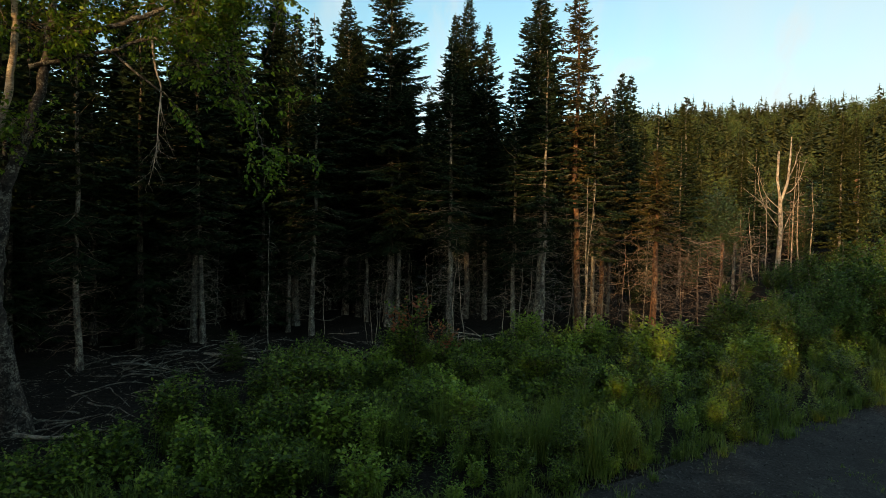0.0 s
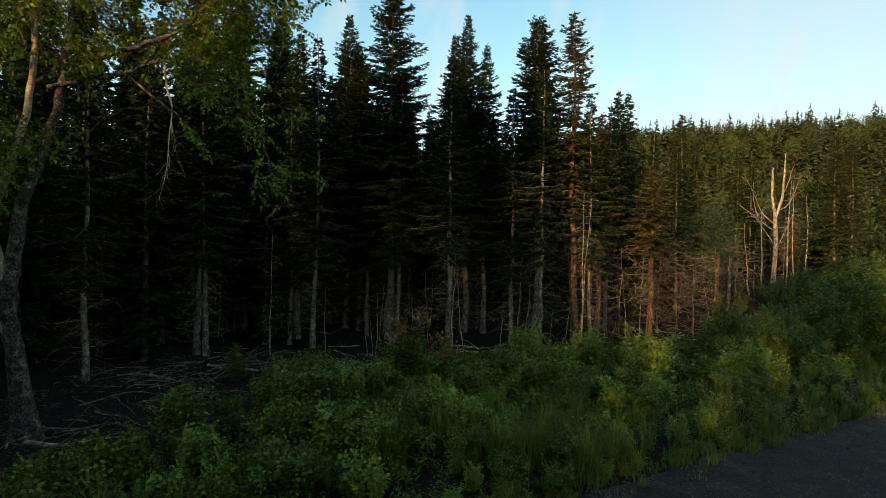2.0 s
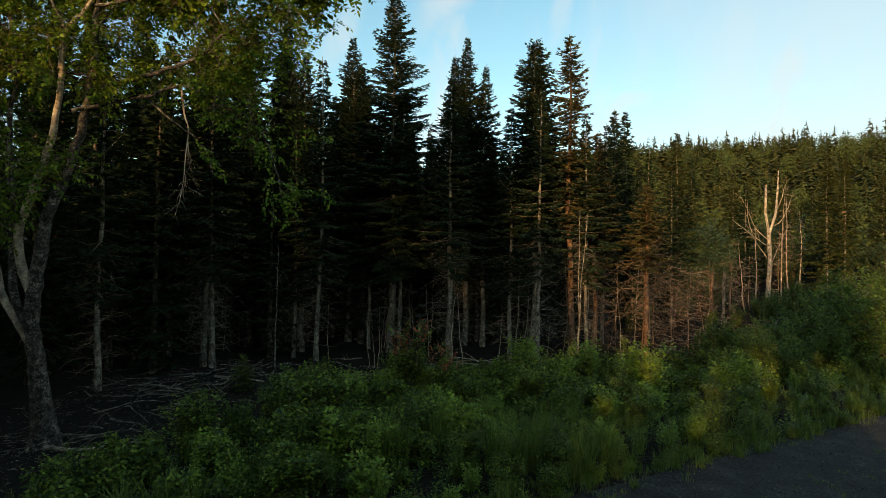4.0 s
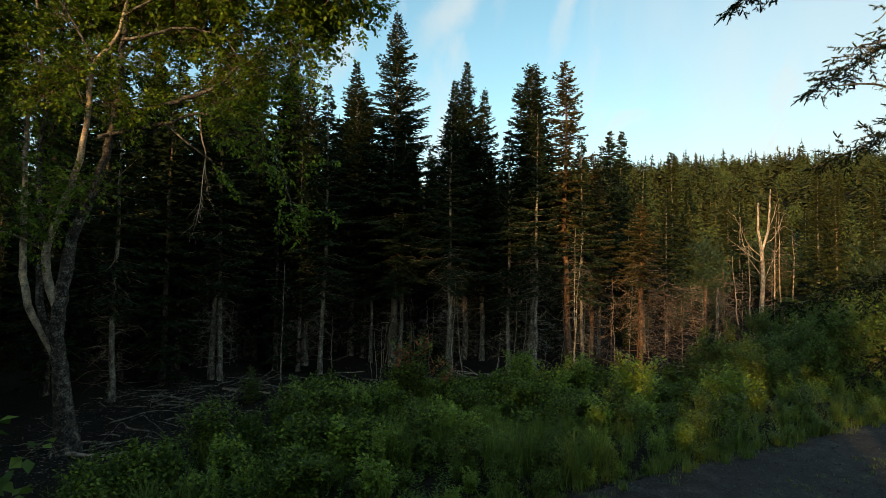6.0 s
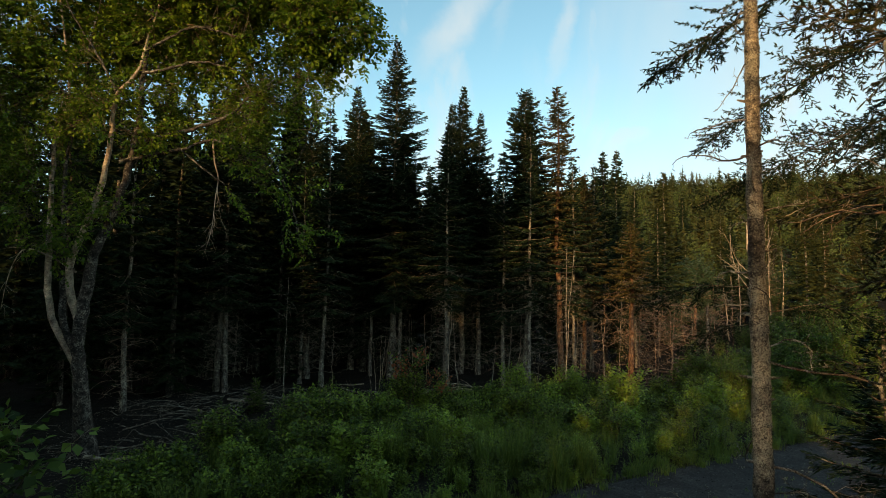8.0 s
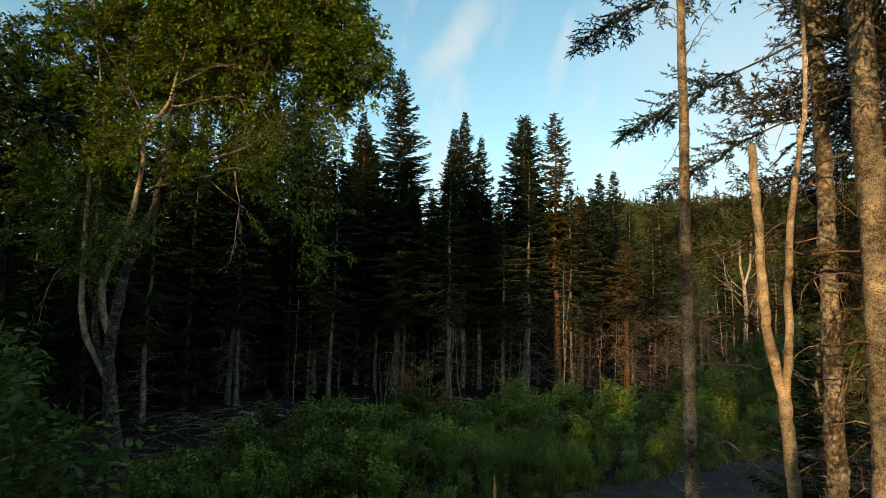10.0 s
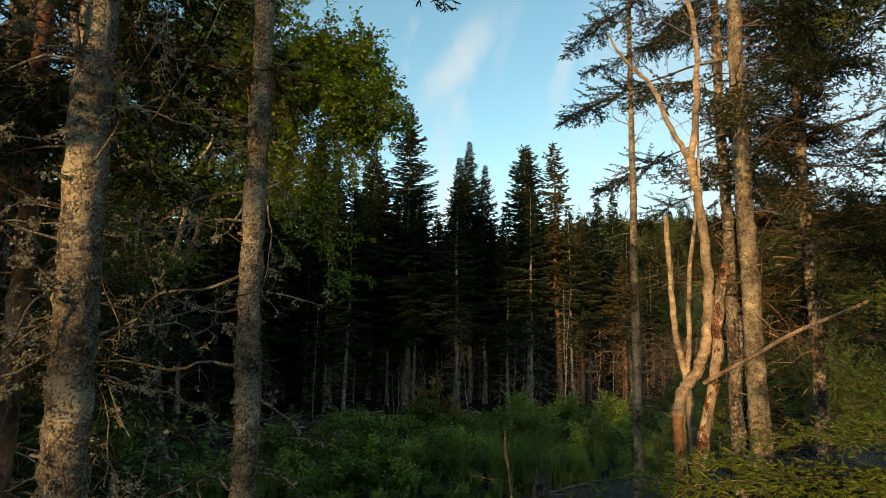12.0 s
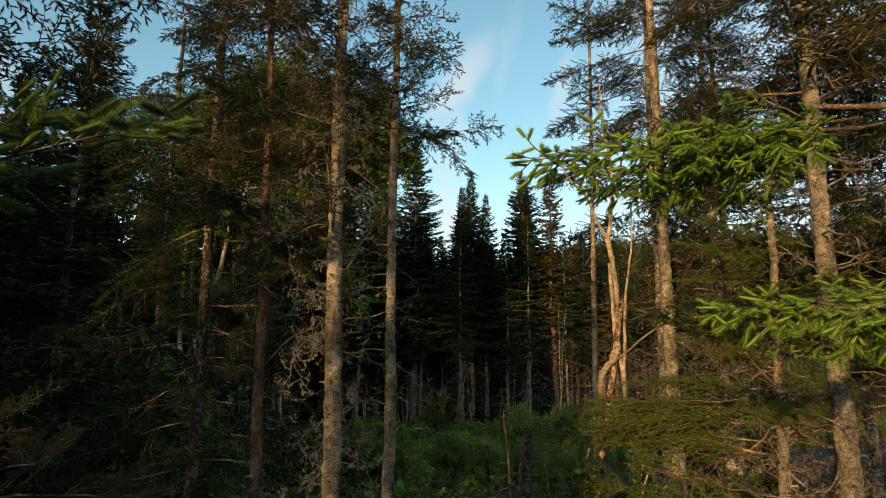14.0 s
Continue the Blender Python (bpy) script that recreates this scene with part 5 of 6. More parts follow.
dead_birch()
for k, (x, y, H) in enumerate(((19.9, 41.6, 7.5), (17.8, 40.4, 5.6), (20.8, 42.4, 8.2), (21.8, 43.0, 6.4), (16.9, 40.0, 4.8))):
    put(sapling_dead(320 + k, H, 0.055, "slim pale dead stem beside the dead birch", M_DEAD_PALE, 22, 1.2, 0.016, M_DEAD_PALE), x, y)


def snag(seed, x, y, H, r, mat, label, name="snag", lean=(0.1, 0.0), n=5, reach=0.5, group="broken dead trunks"):
    """A broken standing trunk with a splintered top."""
    rng = np.random.default_rng(seed)
    root = thing(name, label, "snag", group)
    line = trunk_line(rng, H, lean, 0.02, 9)
    sp, br = Soup(), Soup()
    tube(sp, line, np.linspace(r, r * 0.72, 9), 10, 0.07, rng)
    for k in range(6):
        a = rng.uniform(0, 6.28)
        o = line[-1] + np.array([math.cos(a), math.sin(a), 0]) * r * 0.4
        tube(sp, np.array([o - [0, 0, 0.1], o + [0, 0, rng.uniform(0.02, 0.2)]]), [r * 0.35, 0.004], 4)
    dead_boughs(br, rng, line, H, H * 0.2, H * 0.95, n, reach, 1, 0.012)
    part("trunk", sp, mat, root, smooth=True)
    tagged(part("branch_wood", br, M_TWIG_DEAD, root), kind="stuff")
    return put(root, x, y)


snag(311, 29.8, 51.9, 6.2, 0.22, M_BARK_RED, "broken orange trunk on the hillside")
snag(312, 22.5, 42.0, 3.4, 0.09, M_DEAD_PALE, "thin pale leaning dead stem", lean=(0.7, 0))
snag(313, 12.4, 33.6, 3.6, 0.11, M_BARK_RED, "broken rusty trunk with branch stubs", n=20, reach=1.4)
snag(314, 13.6, 35.0, 3.2, 0.11, M_TWIG_DEAD, "broken grey trunk with branch stubs", n=24, reach=1.6)
for k, (x, y, H) in enumerate(((9.4, 30.6, 4.8), (10.6, 31.8, 4.2), (8.6, 31.2, 5.4), (11.6, 32.2, 4.0), (14.6, 36.5, 4.4), (16.3, 38.0, 4.0), (20.2, 42.5, 5.5), (21.0, 44.0, 6.0), (8.9, 29.0, 4.2), (10.0, 29.8, 3.8), (11.2, 30.6, 4.4), (12.2, 31.4, 3.6), (6.3, 29.4, 4.6))):
    ob = sapling_dead(330 + k, H, 0.034, "dead spruce stem with crooked rusty bare branches", M_TWIG_RED, 30, 1.8, 0.022, M_TWIG_RED)
    put(ob, x, y)


def brush_pile(seed, cx, cy, n, reach, mat, label, span=(1.6, 1.2), big=0.03):
    """Fallen branches lying over one another."""
    rng = np.random.default_rng(seed)
    root = thing("brush_pile", label, "dead wood", "piles of fallen branches")
    sp = Soup()
    for _ in range(n):
        x, y = cx + rng.normal() * span[0], cy + rng.normal() * span[1]
        a = rng.uniform(0, 6.28)
        w = wander(rng, (x, y, float(ground_z(x, y)) + rng.uniform(0.0, 0.25)), (math.cos(a), math.sin(a), rng.uniform(-0.05, 0.3)), reach * rng.uniform(0.4, 1.0), 6, 0.12, -0.05)
        w[:, 2] = np.maximum(w[:, 2], ground_z(w[:, 0], w[:, 1]) + 0.01)
        r = big * rng.uniform(0.25, 1.0)
        tube(sp, w, np.linspace(r, r * 0.3, 7), 5)
        if rng.random() < 0.6:
            twig_tree(sp, rng, w, r * 0.7, 0.3, reach * 0.25, 3, 1, -0.02)
    tagged(part("branch_wood", sp, mat, root), kind="stuff")
    return root


brush_pile(351, -9.2, 20.5, 44, 1.6, M_TWIG_DEAD, "pale fallen branches heaped on the forest floor")
brush_pile(352, -10.0, 12.6, 22, 1.4, M_TWIG_DEAD, "grey sticks round the foot of the birch", (1.0, 0.7))
brush_pile(353, -10.6, 17.0, 60, 2.2, M_TWIG_DEAD, "grey fallen branches among the trunks", (2.0, 1.6))
brush_pile(354, -5.4, 21.5, 64, 1.6, M_TWIG_DEAD, "fallen grey sticks at the forest edge", (2.2, 1.0))
brush_pile(355, 0.5, 24.3, 40, 1.8, M_DEAD_PALE, "pale fallen sticks under the trees", (2.6, 0.9))
brush_pile(356, 10.6, 29.6, 46, 3.0, M_TWIG_RED, "tangle of rusty dead branches", (2.6, 1.6), 0.05)


def forest_litter():
    """Short sticks and flakes of bark strewn over the forest floor."""
    rng = np.random.default_rng(371)
    sp = Soup()
    n = 1500
    x, y = rng.uniform(-14, 3, n), 9 + 15 * rng.random(n)
    ok = (road_s(x, y) < -0.6) & ((x < -4.5) | (y > 19))
    x, y = x[ok], y[ok]
    for px, py in zip(x, y):
        a, ln = rng.uniform(0, 6.28), 0.08 + 0.5 * rng.random() ** 2
        p = np.array([px, py, float(ground_z(px, py)) + 0.012])
        d = np.array([math.cos(a), math.sin(a), rng.uniform(-0.02, 0.22)]) * ln
        tube(sp, np.array([p, p + d * 0.5 + rng.normal(size=3) * 0.012, p + d]), np.array([1.0, 0.8, 0.4]) * rng.uniform(0.004, 0.013), 3)
    m = 9000
    x, y = rng.uniform(-14, 3, m), 9 + 15 * rng.random(m)
    ok = (road_s(x, y) < -0.4) & ((x < -3.5) | (y > 18))
    x, y = x[ok], y[ok]
    p = np.stack([x, y, ground_z(x, y) + 0.01], -1)
    d = unit(rng.normal(size=p.shape) * (1, 1, 0.3))
    leaves(sp, p, d, np.array([0, 0, 1.0]) + rng.normal(size=p.shape) * 0.4, rng.uniform(0.03, 0.08, len(p)), rng.uniform(0.015, 0.04, len(p)), rng, True)
    tagged(new("litter", sp.mesh("litter", M_TWIG_DEAD)), "dry twigs and bark flakes strewn on the forest floor", "litter", kind="stuff")


forest_litter()


def log(seed, p, d, ln, r, mat, label):
    rng = np.random.default_rng(seed)
    root = thing("log", label, "dead wood", "fallen logs")
    sp, br = Soup(), Soup()
    w = wander(rng, p, d, ln, 8, 0.06, 0.0)
    w[:, 2] = ground_z(w[:, 0], w[:, 1]) + r * 0.8
    tube(sp, w, np.linspace(r, r * 0.6, 9), 8, 0.05, rng)
    part("trunk", sp, mat, root, smooth=True)
    twig_tree(br, rng, w, r * 0.5, 0.5, 0.5, 4, 1)
    tagged(part("branch_wood", br, M_TWIG_DEAD, root), kind="stuff")


log(361, (-10.9, 12.0, 0), (1, 0.15, 0), 1.9, 0.06, M_DEAD_PALE, "crooked bleached log lying on the ground")
log(362, (-6.6, 19.4, 0), (1, 0.1, 0), 3.2, 0.07, M_TWIG_DEAD, "thin grey log behind the shrubs")
log(363, (-10.4, 20.4, 0), (1, -0.4, 0), 2.4, 0.06, M_DEAD_PALE, "bent pale log on the forest floor")


# ---- near trees on the bank, between which the camera backs away ----
def brush(soup, P, D, ln, n, needle, wide, rng, flat=0.0, lean=(0.55, 0.9), core=0.0):
    """Shoots set all round with single needles, on a stubby green core."""
    N = len(P)
    D = unit(D)
    a = unit(np.cross(D, rng.normal(size=(N, 3)) + [0, 0, 2.0]))
    b = np.cross(D, a)
    ln = np.reshape(ln, (-1, 1, 1))
    if core:
        g = np.arange(4) * np.pi / 2
        ring = a[:, None] * np.cos(g)[None, :, None] + b[:, None] * np.sin(g)[None, :, None] * (1 - flat)
        body = [P[:, None] + D[:, None] * ln * at + ring * core * wide_at for at, wide_at in ((0.0, 0.55), (0.35, 1.0), (0.88, 0.8))]
        v = np.concatenate(body + [P[:, None] + D[:, None] * ln * 1.05], 1).reshape(-1, 3)
        k, j = np.arange(4), (np.arange(4) + 1) % 4
        o = np.arange(N)[:, None, None] * 13
        sides = np.concatenate([np.stack([r + k, r + j, r + 4 + j, r + 4 + k], -1) for r in (0, 4)])
        soup.add(v, (o + np.stack([8 + k, 8 + j, 12 + 0 * k], -1)).reshape(-1, 3), (o + sides).reshape(-1, 4))
    t, g = rng.uniform(0, 1, (N, n, 1)), rng.uniform(0, 2 * np.pi, (N, n, 1))
    rad = a[:, None] * np.cos(g) + b[:, None] * np.sin(g) * (1 - flat)
    base = P[:, None] + D[:, None] * ln * t + rad * core * 0.75
    nd = unit(D[:, None] * (lean[0] + lean[1] * t) + rad)
    tip = base + nd * needle * rng.uniform(0.75, 1.1, (N, n, 1))
    s = unit(np.cross(nd, D[:, None])) * wide
    v = np.stack([base - s, base + s, tip], 2).reshape(-1, 3)
    soup.add(v, np.arange(N * n)[:, None] * 3 + np.arange(3))


def bough_meshes(seed, L, twig_gap, twig_reach, shoot_gap, shoot, n, needle, wide, mat, droop=-0.02, hang=-0.1, bare=0.12, wood_mat=None, flat=0.3, drop=0.0, thick=1.0, crook=0.05, loose=0.12, lean=(0.55, 0.9), core=0.0, clump=0.0):
    """A bough along +x: a slightly hanging spray of twigs with needled shoots; clump gathers them in tufts."""
    rng = np.random.default_rng(seed)
    wood, leaf = Soup(), Soup()
    axis = wander(rng, (0, 0, 0), (1, 0, 0.1), L, 11, crook, droop)
    tube(wood, axis, np.linspace((0.010 + 0.006 * L) * thick, 0.003 * thick, 12), 5)
    P, D = [], []
    m = int(L * (1 - bare) / twig_gap)
    ts = bare + (1 - bare) * (np.arange(m) + 0.5) / m
    ps, ds = along(axis, ts)
    phase = rng.uniform(0, 6.28)
    for k, (p, d, t) in enumerate(zip(ps, ds, ts)):
        if rng.random() < drop + clump * (0.5 + 0.5 * math.sin(t * 17 + phase)) * (1 - t):
            continue
        sgn = 1 if k % 2 else -1
        reach = twig_reach * L * (1.0 - t) ** 0.6 * rng.uniform(0.55, 1.2) * min(1.0, 0.35 + t * 2.0) + shoot
        side = unit(np.cross(d, [0, 0, 1.0])) * sgn
        w = wander(rng, p, d * 0.62 + side * 0.8 + np.array([0, 0, hang + rng.normal() * loose]), reach, 4, 0.13, 0.02)
        tube(wood, w, np.linspace(0.004, 0.0015, 5), 3)
        c = max(2, int(reach / shoot_gap))
        q, e = along(w, (np.arange(c) + 0.7) / c)
        sd = unit(np.cross(e, [0, 0, 1.0])) * np.where(np.arange(c) % 2, 1, -1)[:, None]
        P += [q, w[-1:]]
        D += [e * 0.6 + sd * 0.8 + rng.normal(size=(c, 3)) * 0.3 + np.array([0, 0, hang * 0.5]), e[-1:]]
    P.append(axis[-1:]), D.append(axis[-1:] - axis[-2:-1])
    P, D = np.concatenate(P), unit(np.concatenate(D))
    brush(leaf, P, D, shoot * rng.uniform(0.55, 1.15, len(P)), n, needle, wide, rng, flat, lean, core)
    return wood.mesh("bough", wood_mat or M_TWIG_LIVE, True), leaf.mesh("needles", mat, True), L


B_FRESH = [bough_meshes(401 + k, 1.1, 0.021, 0.22, 0.030, 0.066, 80, 0.0135, 0.0011, M_FIR_FRESH, droop=0.0, hang=-0.45, loose=0.5, lean=(0.5, 0.6), core=0.0065, thick=0.5, flat=0.1) for k in range(2)]
B_FIR = [bough_meshes(411 + k, 1.8, 0.023, 0.24, 0.023, 0.040, 26, 0.0115, 0.0011, M_FIR_DARK, droop=0.0, flat=0.1, loose=0.22, hang=-0.08, drop=0.05, lean=(0.3, 0.6), core=0.0056, thick=0.5, bare=0.15, clump=0.3) for k in range(3)]
B_BIG = [bough_meshes(421 + k, 1.0, 0.050, 0.17, 0.075, 0.14, 420, 0.017, 0.0011, M_FIR_SHOOT, droop=0.01, hang=0.12, flat=0.1, core=0.010, bare=0.3, thick=0.5, lean=(0.3, 0.5)) for k in range(2)]
B_DARK = [bough_meshes(431 + k, 1.5, 0.022, 0.28, 0.026, 0.050, 28, 0.0160, 0.0013, M_SPRUCE, droop=-0.012, hang=-0.3, loose=0.5, bare=0.22, drop=0.06, thick=0.42, crook=0.10, core=0.0058, clump=0.65, lean=(0.15, 0.5)) for k in range(3)]
B_LIMB = [bough_meshes(451 + k, 3.0, 0.018, 0.16, 0.024, 0.050, 28, 0.0165, 0.0013, M_SPRUCE, droop=-0.004, hang=-0.35, loose=0.5, bare=0.34, drop=0.05, thick=0.5, crook=0.06, core=0.0060, clump=0.95, lean=(0.15, 0.5)) for k in range(3)]
B_BROWN = [bough_meshes(441 + k, 1.1, 0.022, 0.30, 0.026, 0.044, 26, 0.0140, 0.0011, M_SPRUCE_BROWN, droop=-0.02, hang=-0.1, loose=0.5, bare=0.2, drop=0.08, thick=0.55, crook=0.14, core=0.0048, clump=0.6, lean=(0.15, 0.5)) for k in range(4)]


def bough(parent, kind, root, tip, roll=0.0, label=""):
    """Hangs a bough on a tree, from its root on the trunk to its tip."""
    wood, leaf, L = kind
    r, t = Vector(root), Vector(tip)
    x = (t - r).normalized()
    y = Vector((0, 0, 1)).cross(x).normalized()
    z = x.cross(y)
    s = (t - r).length / L
    m = Matrix(((x.x, y.x, z.x, r.x), (x.y, y.y, z.y, r.y), (x.z, y.z, z.z, r.z), (0, 0, 0, 1))) @ pose(0, 0, 0, roll) @ Matrix.Diagonal((s, s, s, 1))
    b = new("bough", wood)
    b.parent, b.matrix_local = parent, m
    n = tagged(new("needles", leaf), kind="stuff")
    n.parent = b
    if label:
        tagged(b, label)
    return b


def boughs_round(parent, rng, line, H, z0, z1, n, reach, kinds, tilt=(-0.2, 0.25), arc=(0, 360), taper=0.5):
    for z in np.linspace(z0, z1, n):
        a = radians(rng.uniform(*arc))
        p = along(line, [z / H])[0][0]
        ln = reach * rng.uniform(0.6, 1.1) * (1 - taper * (z - z0) / max(z1 - z0, 0.1))
        e = p + np.array([math.cos(a), math.sin(a), rng.uniform(*tilt)]) * ln
        bough(parent, kinds[rng.integers(0, len(kinds))], p, e, rng.uniform(-25, 25))


def near_trunk(seed, name, label, x, y, H, r0, mat, lean=(0, 0), sides=16, bend=0.012, top=0.3, group="trees on the bank", coat=()):
    """A trunk close to the camera, with knots; its own space starts at its base."""
    rng = np.random.default_rng(seed)
    root = thing(name, label, "tree", group)
    put(root, x, y, sink=0.1)
    n = 240
    line = trunk_line(rng, H, lean, bend * 0.16, n)
    f = np.linspace(0, 1, n)
    rad = r0 * (1 - (1 - top) * f ** 0.9) + r0 * 0.5 * np.exp(-f * 30) + rng.normal(size=n) * r0 * 0.02
    sp = Soup()
    tube(sp, line, rad, sides + 6, 0.075, rng)
    for z in rng.uniform(0.8, H * 0.8, 40):
        a = rng.uniform(0, 6.28)
        p = along(line, [z / H])[0][0]
        o = np.array([math.cos(a), math.sin(a), 0.1])
        r = r0 * (1 - (1 - top) * z / H)
        tube(sp, np.array([p + o * r * 0.6, p + o * (r + rng.uniform(0.01, 0.06))]), [0.013, 0.005], 5)
    tr = part("trunk", sp, mat, root, smooth=True)
    for z0, z1, count in coat:
        # crusts and tufts of lichen, thinning out upwards
        z = z0 + (z1 - z0) * rng.random(count) ** 1.25
        a = rng.uniform(0, 6.28, count)
        o = np.stack([np.cos(a), np.sin(a), 0 * a], -1)
        clump = 0.5 + 0.5 * np.sin(z * 23 + 2 * np.cos(a * 2)) * np.cos(a * 3 + z * 7)
        ok = rng.random(count) < 0.06 + 0.94 * clump ** 2
        p = along(line, z / H)[0] + o * np.interp(z / H, f, rad)[:, None] * 0.99
        d = unit(np.stack([-np.sin(a), np.cos(a), 0 * a], -1) * rng.normal(size=(count, 1)) + o * rng.uniform(0.25, 1.1, (count, 1)) + [0, 0, 1.0] * rng.normal(size=(count, 1)))
        tuft = Soup()
        sprigs(tuft, p[ok], d[ok], unit(np.cross(d, o))[ok], rng.uniform(0.008, 0.024, count)[ok], 0.0024, rng)
        tagged(part("lichen", tuft, M_LICHEN_CRUST, tr, "crust of grey and yellowish lichen"), kind="stuff")
    return root, line, rng


def dead_parts(root, rng, line, H, z0, z1, n, reach, forks, r, droop, mat, label="", rows=(), lichen=0):
    """Bare branches, each a part of its own with its twigs. rows: height, heading and length of those that stand out. lichen: tufts to a branch."""
    todo = [(z, rng.uniform(0, 360), reach * rng.uniform(0.3, 1.0), rng.uniform(-0.25, 0.2), r * rng.uniform(0.6, 1.1)) for z in np.sort(rng.uniform(z0, z1, n))]
    todo += [(z, a, ln, 0.12, 0.0075) for z, a, ln in rows]
    for z, a, ln, up, rr in todo:
        sp = Soup()
        p = along(line, [z / H])[0][0]
        b = wander(rng, p, [math.cos(radians(a)), math.sin(radians(a)), up], ln, 11, 0.26, droop)
        tube(sp, b, np.linspace(rr, 0.002, 12), 4)
        if forks:
            twig_tree(sp, rng, b, rr * 0.7, 0.09, ln * 0.36, 3, forks, -0.02, 0.4)
        ob = part("dead_branch", sp, mat, root, label)
        if lichen:
            at = np.concatenate(sp.v)
            far = np.linalg.norm(at[:, :2] - p[:2], axis=1) > 0.12
            at = at[far]
            if len(at):
                q = at[rng.integers(0, len(at), lichen)]
                tuft = Soup()
                for _ in range(3):
                    dd = unit(rng.normal(size=q.shape) + [0, 0, -0.4])
                    sprigs(tuft, q + rng.normal(size=q.shape) * 0.004, dd, unit(np.cross(dd, rng.normal(size=q.shape))), rng.uniform(0.006, 0.019, len(q)), 0.0024, rng)
                tagged(part("lichen", tuft, M_LICHEN, ob, "tufts of grey lichen"), kind="stuff")


# slim spruce that the camera passes first on its left
root, line, rng = near_trunk(501, "spruce_tree", "slim spruce with patchy lichen-covered bark and few dead stubs", -0.675, -4.57, 9.0, 0.054, M_BARK_LICHEN, (0.03, 0.0), coat=((0.2, 2.75, 5200), (2.7, 3.6, 260)))
dead_parts(root, rng, line, 9.0, 1.2, 4.4, 22, 0.38, 1, 0.006, -0.04, M_TWIG_DEAD, "lichen-grey dead branch",
           ((2.55, 170, 1.0), (2.9, 200, 1.2), (3.2, 160, 0.9), (2.1, 190, 1.0), (3.75, 20, 0.25), (2.45, 15, 0.3), (1.9, -20, 0.6)), lichen=14)
boughs_round(root, rng, line, 9.0, 4.4, 8.8, 56, 1.1, B_DARK + B_BROWN, (-0.15, 0.3))

# the spruce beside it, bristling with dead twigs
root, line, rng = near_trunk(502, "spruce_tree", "spruce with pale lichened bark and many dead lichen-hung twigs", -1.03, -5.0, 9.5, 0.080, M_BARK_LICHEN, (-0.08, 0.0), coat=((0.3, 3.4, 4200),))
dead_parts(root, rng, line, 9.5, 0.6, 5.4, 130, 1.0, 2, 0.0052, -0.04, M_TWIG_LICHEN, "crooked lichen-grey dead branch", lichen=56)
w = wander(rng, along(line, [3.3 / 9.5])[0][0], (-0.1, -0.35, 1.3), 0.9, 7, 0.06, 0.03)
c = Soup()
tube(c, w, np.linspace(0.013, 0.006, 8), 6)
part("upturned_branch", c, M_TWIG_LIVE, root)
boughs_round(root, rng, line, 9.5, 3.5, 5.0, 16, 1.25, B_DARK, (-0.2, 0.2), (80, 200), taper=0.1)
boughs_round(root, rng, line, 9.5, 3.0, 4.6, 9, 0.9, B_BROWN, (-0.2, 0.35), (100, 280), taper=0.1)
boughs_round(root, rng, line, 9.5, 4.3, 9.2, 80, 1.35, B_BROWN, (-0.15, 0.45), taper=0.4)

# broken stub and a dark spruce further left
root, line, rng = near_trunk(503, "spruce_tree", "spruce with flaking reddish bark and dead lower twigs", -1.94, -4.17, 9.5, 0.058, M_BARK_RED, (-0.3, 0.2))
boughs_round(root, rng, line, 9.5, 3.6, 9.2, 50, 1.6, B_DARK + B_BROWN[:2], (-0.3, 0.25), taper=0.5)
dead_parts(root, rng, line, 9.5, 0.8, 4.2, 36, 0.8, 2, 0.007, -0.05, M_TWIG_DEAD, "grey dead branch")
root, line, rng = near_trunk(504, "spruce_tree", "dark dense spruce with drooping boughs in shade", -3.15, -3.1, 10.5, 0.075, M_BARK_SHADE)
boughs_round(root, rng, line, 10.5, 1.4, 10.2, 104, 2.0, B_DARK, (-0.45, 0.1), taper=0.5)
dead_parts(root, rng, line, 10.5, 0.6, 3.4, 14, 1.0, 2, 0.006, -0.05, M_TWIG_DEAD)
root, line, rng = near_trunk(506, "spruce_tree", "dense dark spruce behind its neighbours on the bank", -4.9, -1.1, 9.6, 0.08, M_BARK_SHADE)
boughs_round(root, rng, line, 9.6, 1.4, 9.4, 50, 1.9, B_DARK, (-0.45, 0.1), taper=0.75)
dense = put(spruce(505, 11.5, 2.4, 0.8, 0.09, "broad black-green spruce on the bank", group="trees on the bank", gap=0.26, per=8, fine=0.11, droop=0.45, dead=14, slim=0.6), -6.9, -0.4)
put_copy(dense, -8.0, -2.6, 120, 0.95)
put_copy(dense, -9.4, 1.4, 220, 0.9)

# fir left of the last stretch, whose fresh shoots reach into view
root, line, rng = near_trunk(505, "fir_tree", "fir with fresh green shoots on its outer boughs", -3.3, -7.2, 9.0, 0.07, M_BARK_SHADE)
o = Vector(root.matrix_basis.translation)
for r, t, k in (((-3.3, -7.2, 5.0), (-1.55, -6.75, 5.30), B_BIG[0]), ((-3.3, -7.2, 4.7), (-2.0, -6.85, 5.12), B_BIG[1])):
    bough(root, k, Vector(r) - o, Vector(t) - o, 12, "bough with fresh green shoots")
for r, t, k in (((-3.3, -7.2, 6.4), (-1.75, -6.7, 6.6), B_DARK[0]), ((-3.3, -7.2, 7.0), (-1.8, -6.4, 7.2), B_DARK[1]), ((-3.3, -7.2, 5.9), (-1.95, -6.6, 6.05), B_DARK[2]), ((-3.3, -7.2, 6.1), (-2.2, -6.1, 6.1), B_DARK[0]),
                ((-3.3, -7.2, 7.6), (-1.6, -6.6, 7.6), B_DARK[2])):
    bough(root, k, Vector(r) - o, Vector(t) - o, -8)
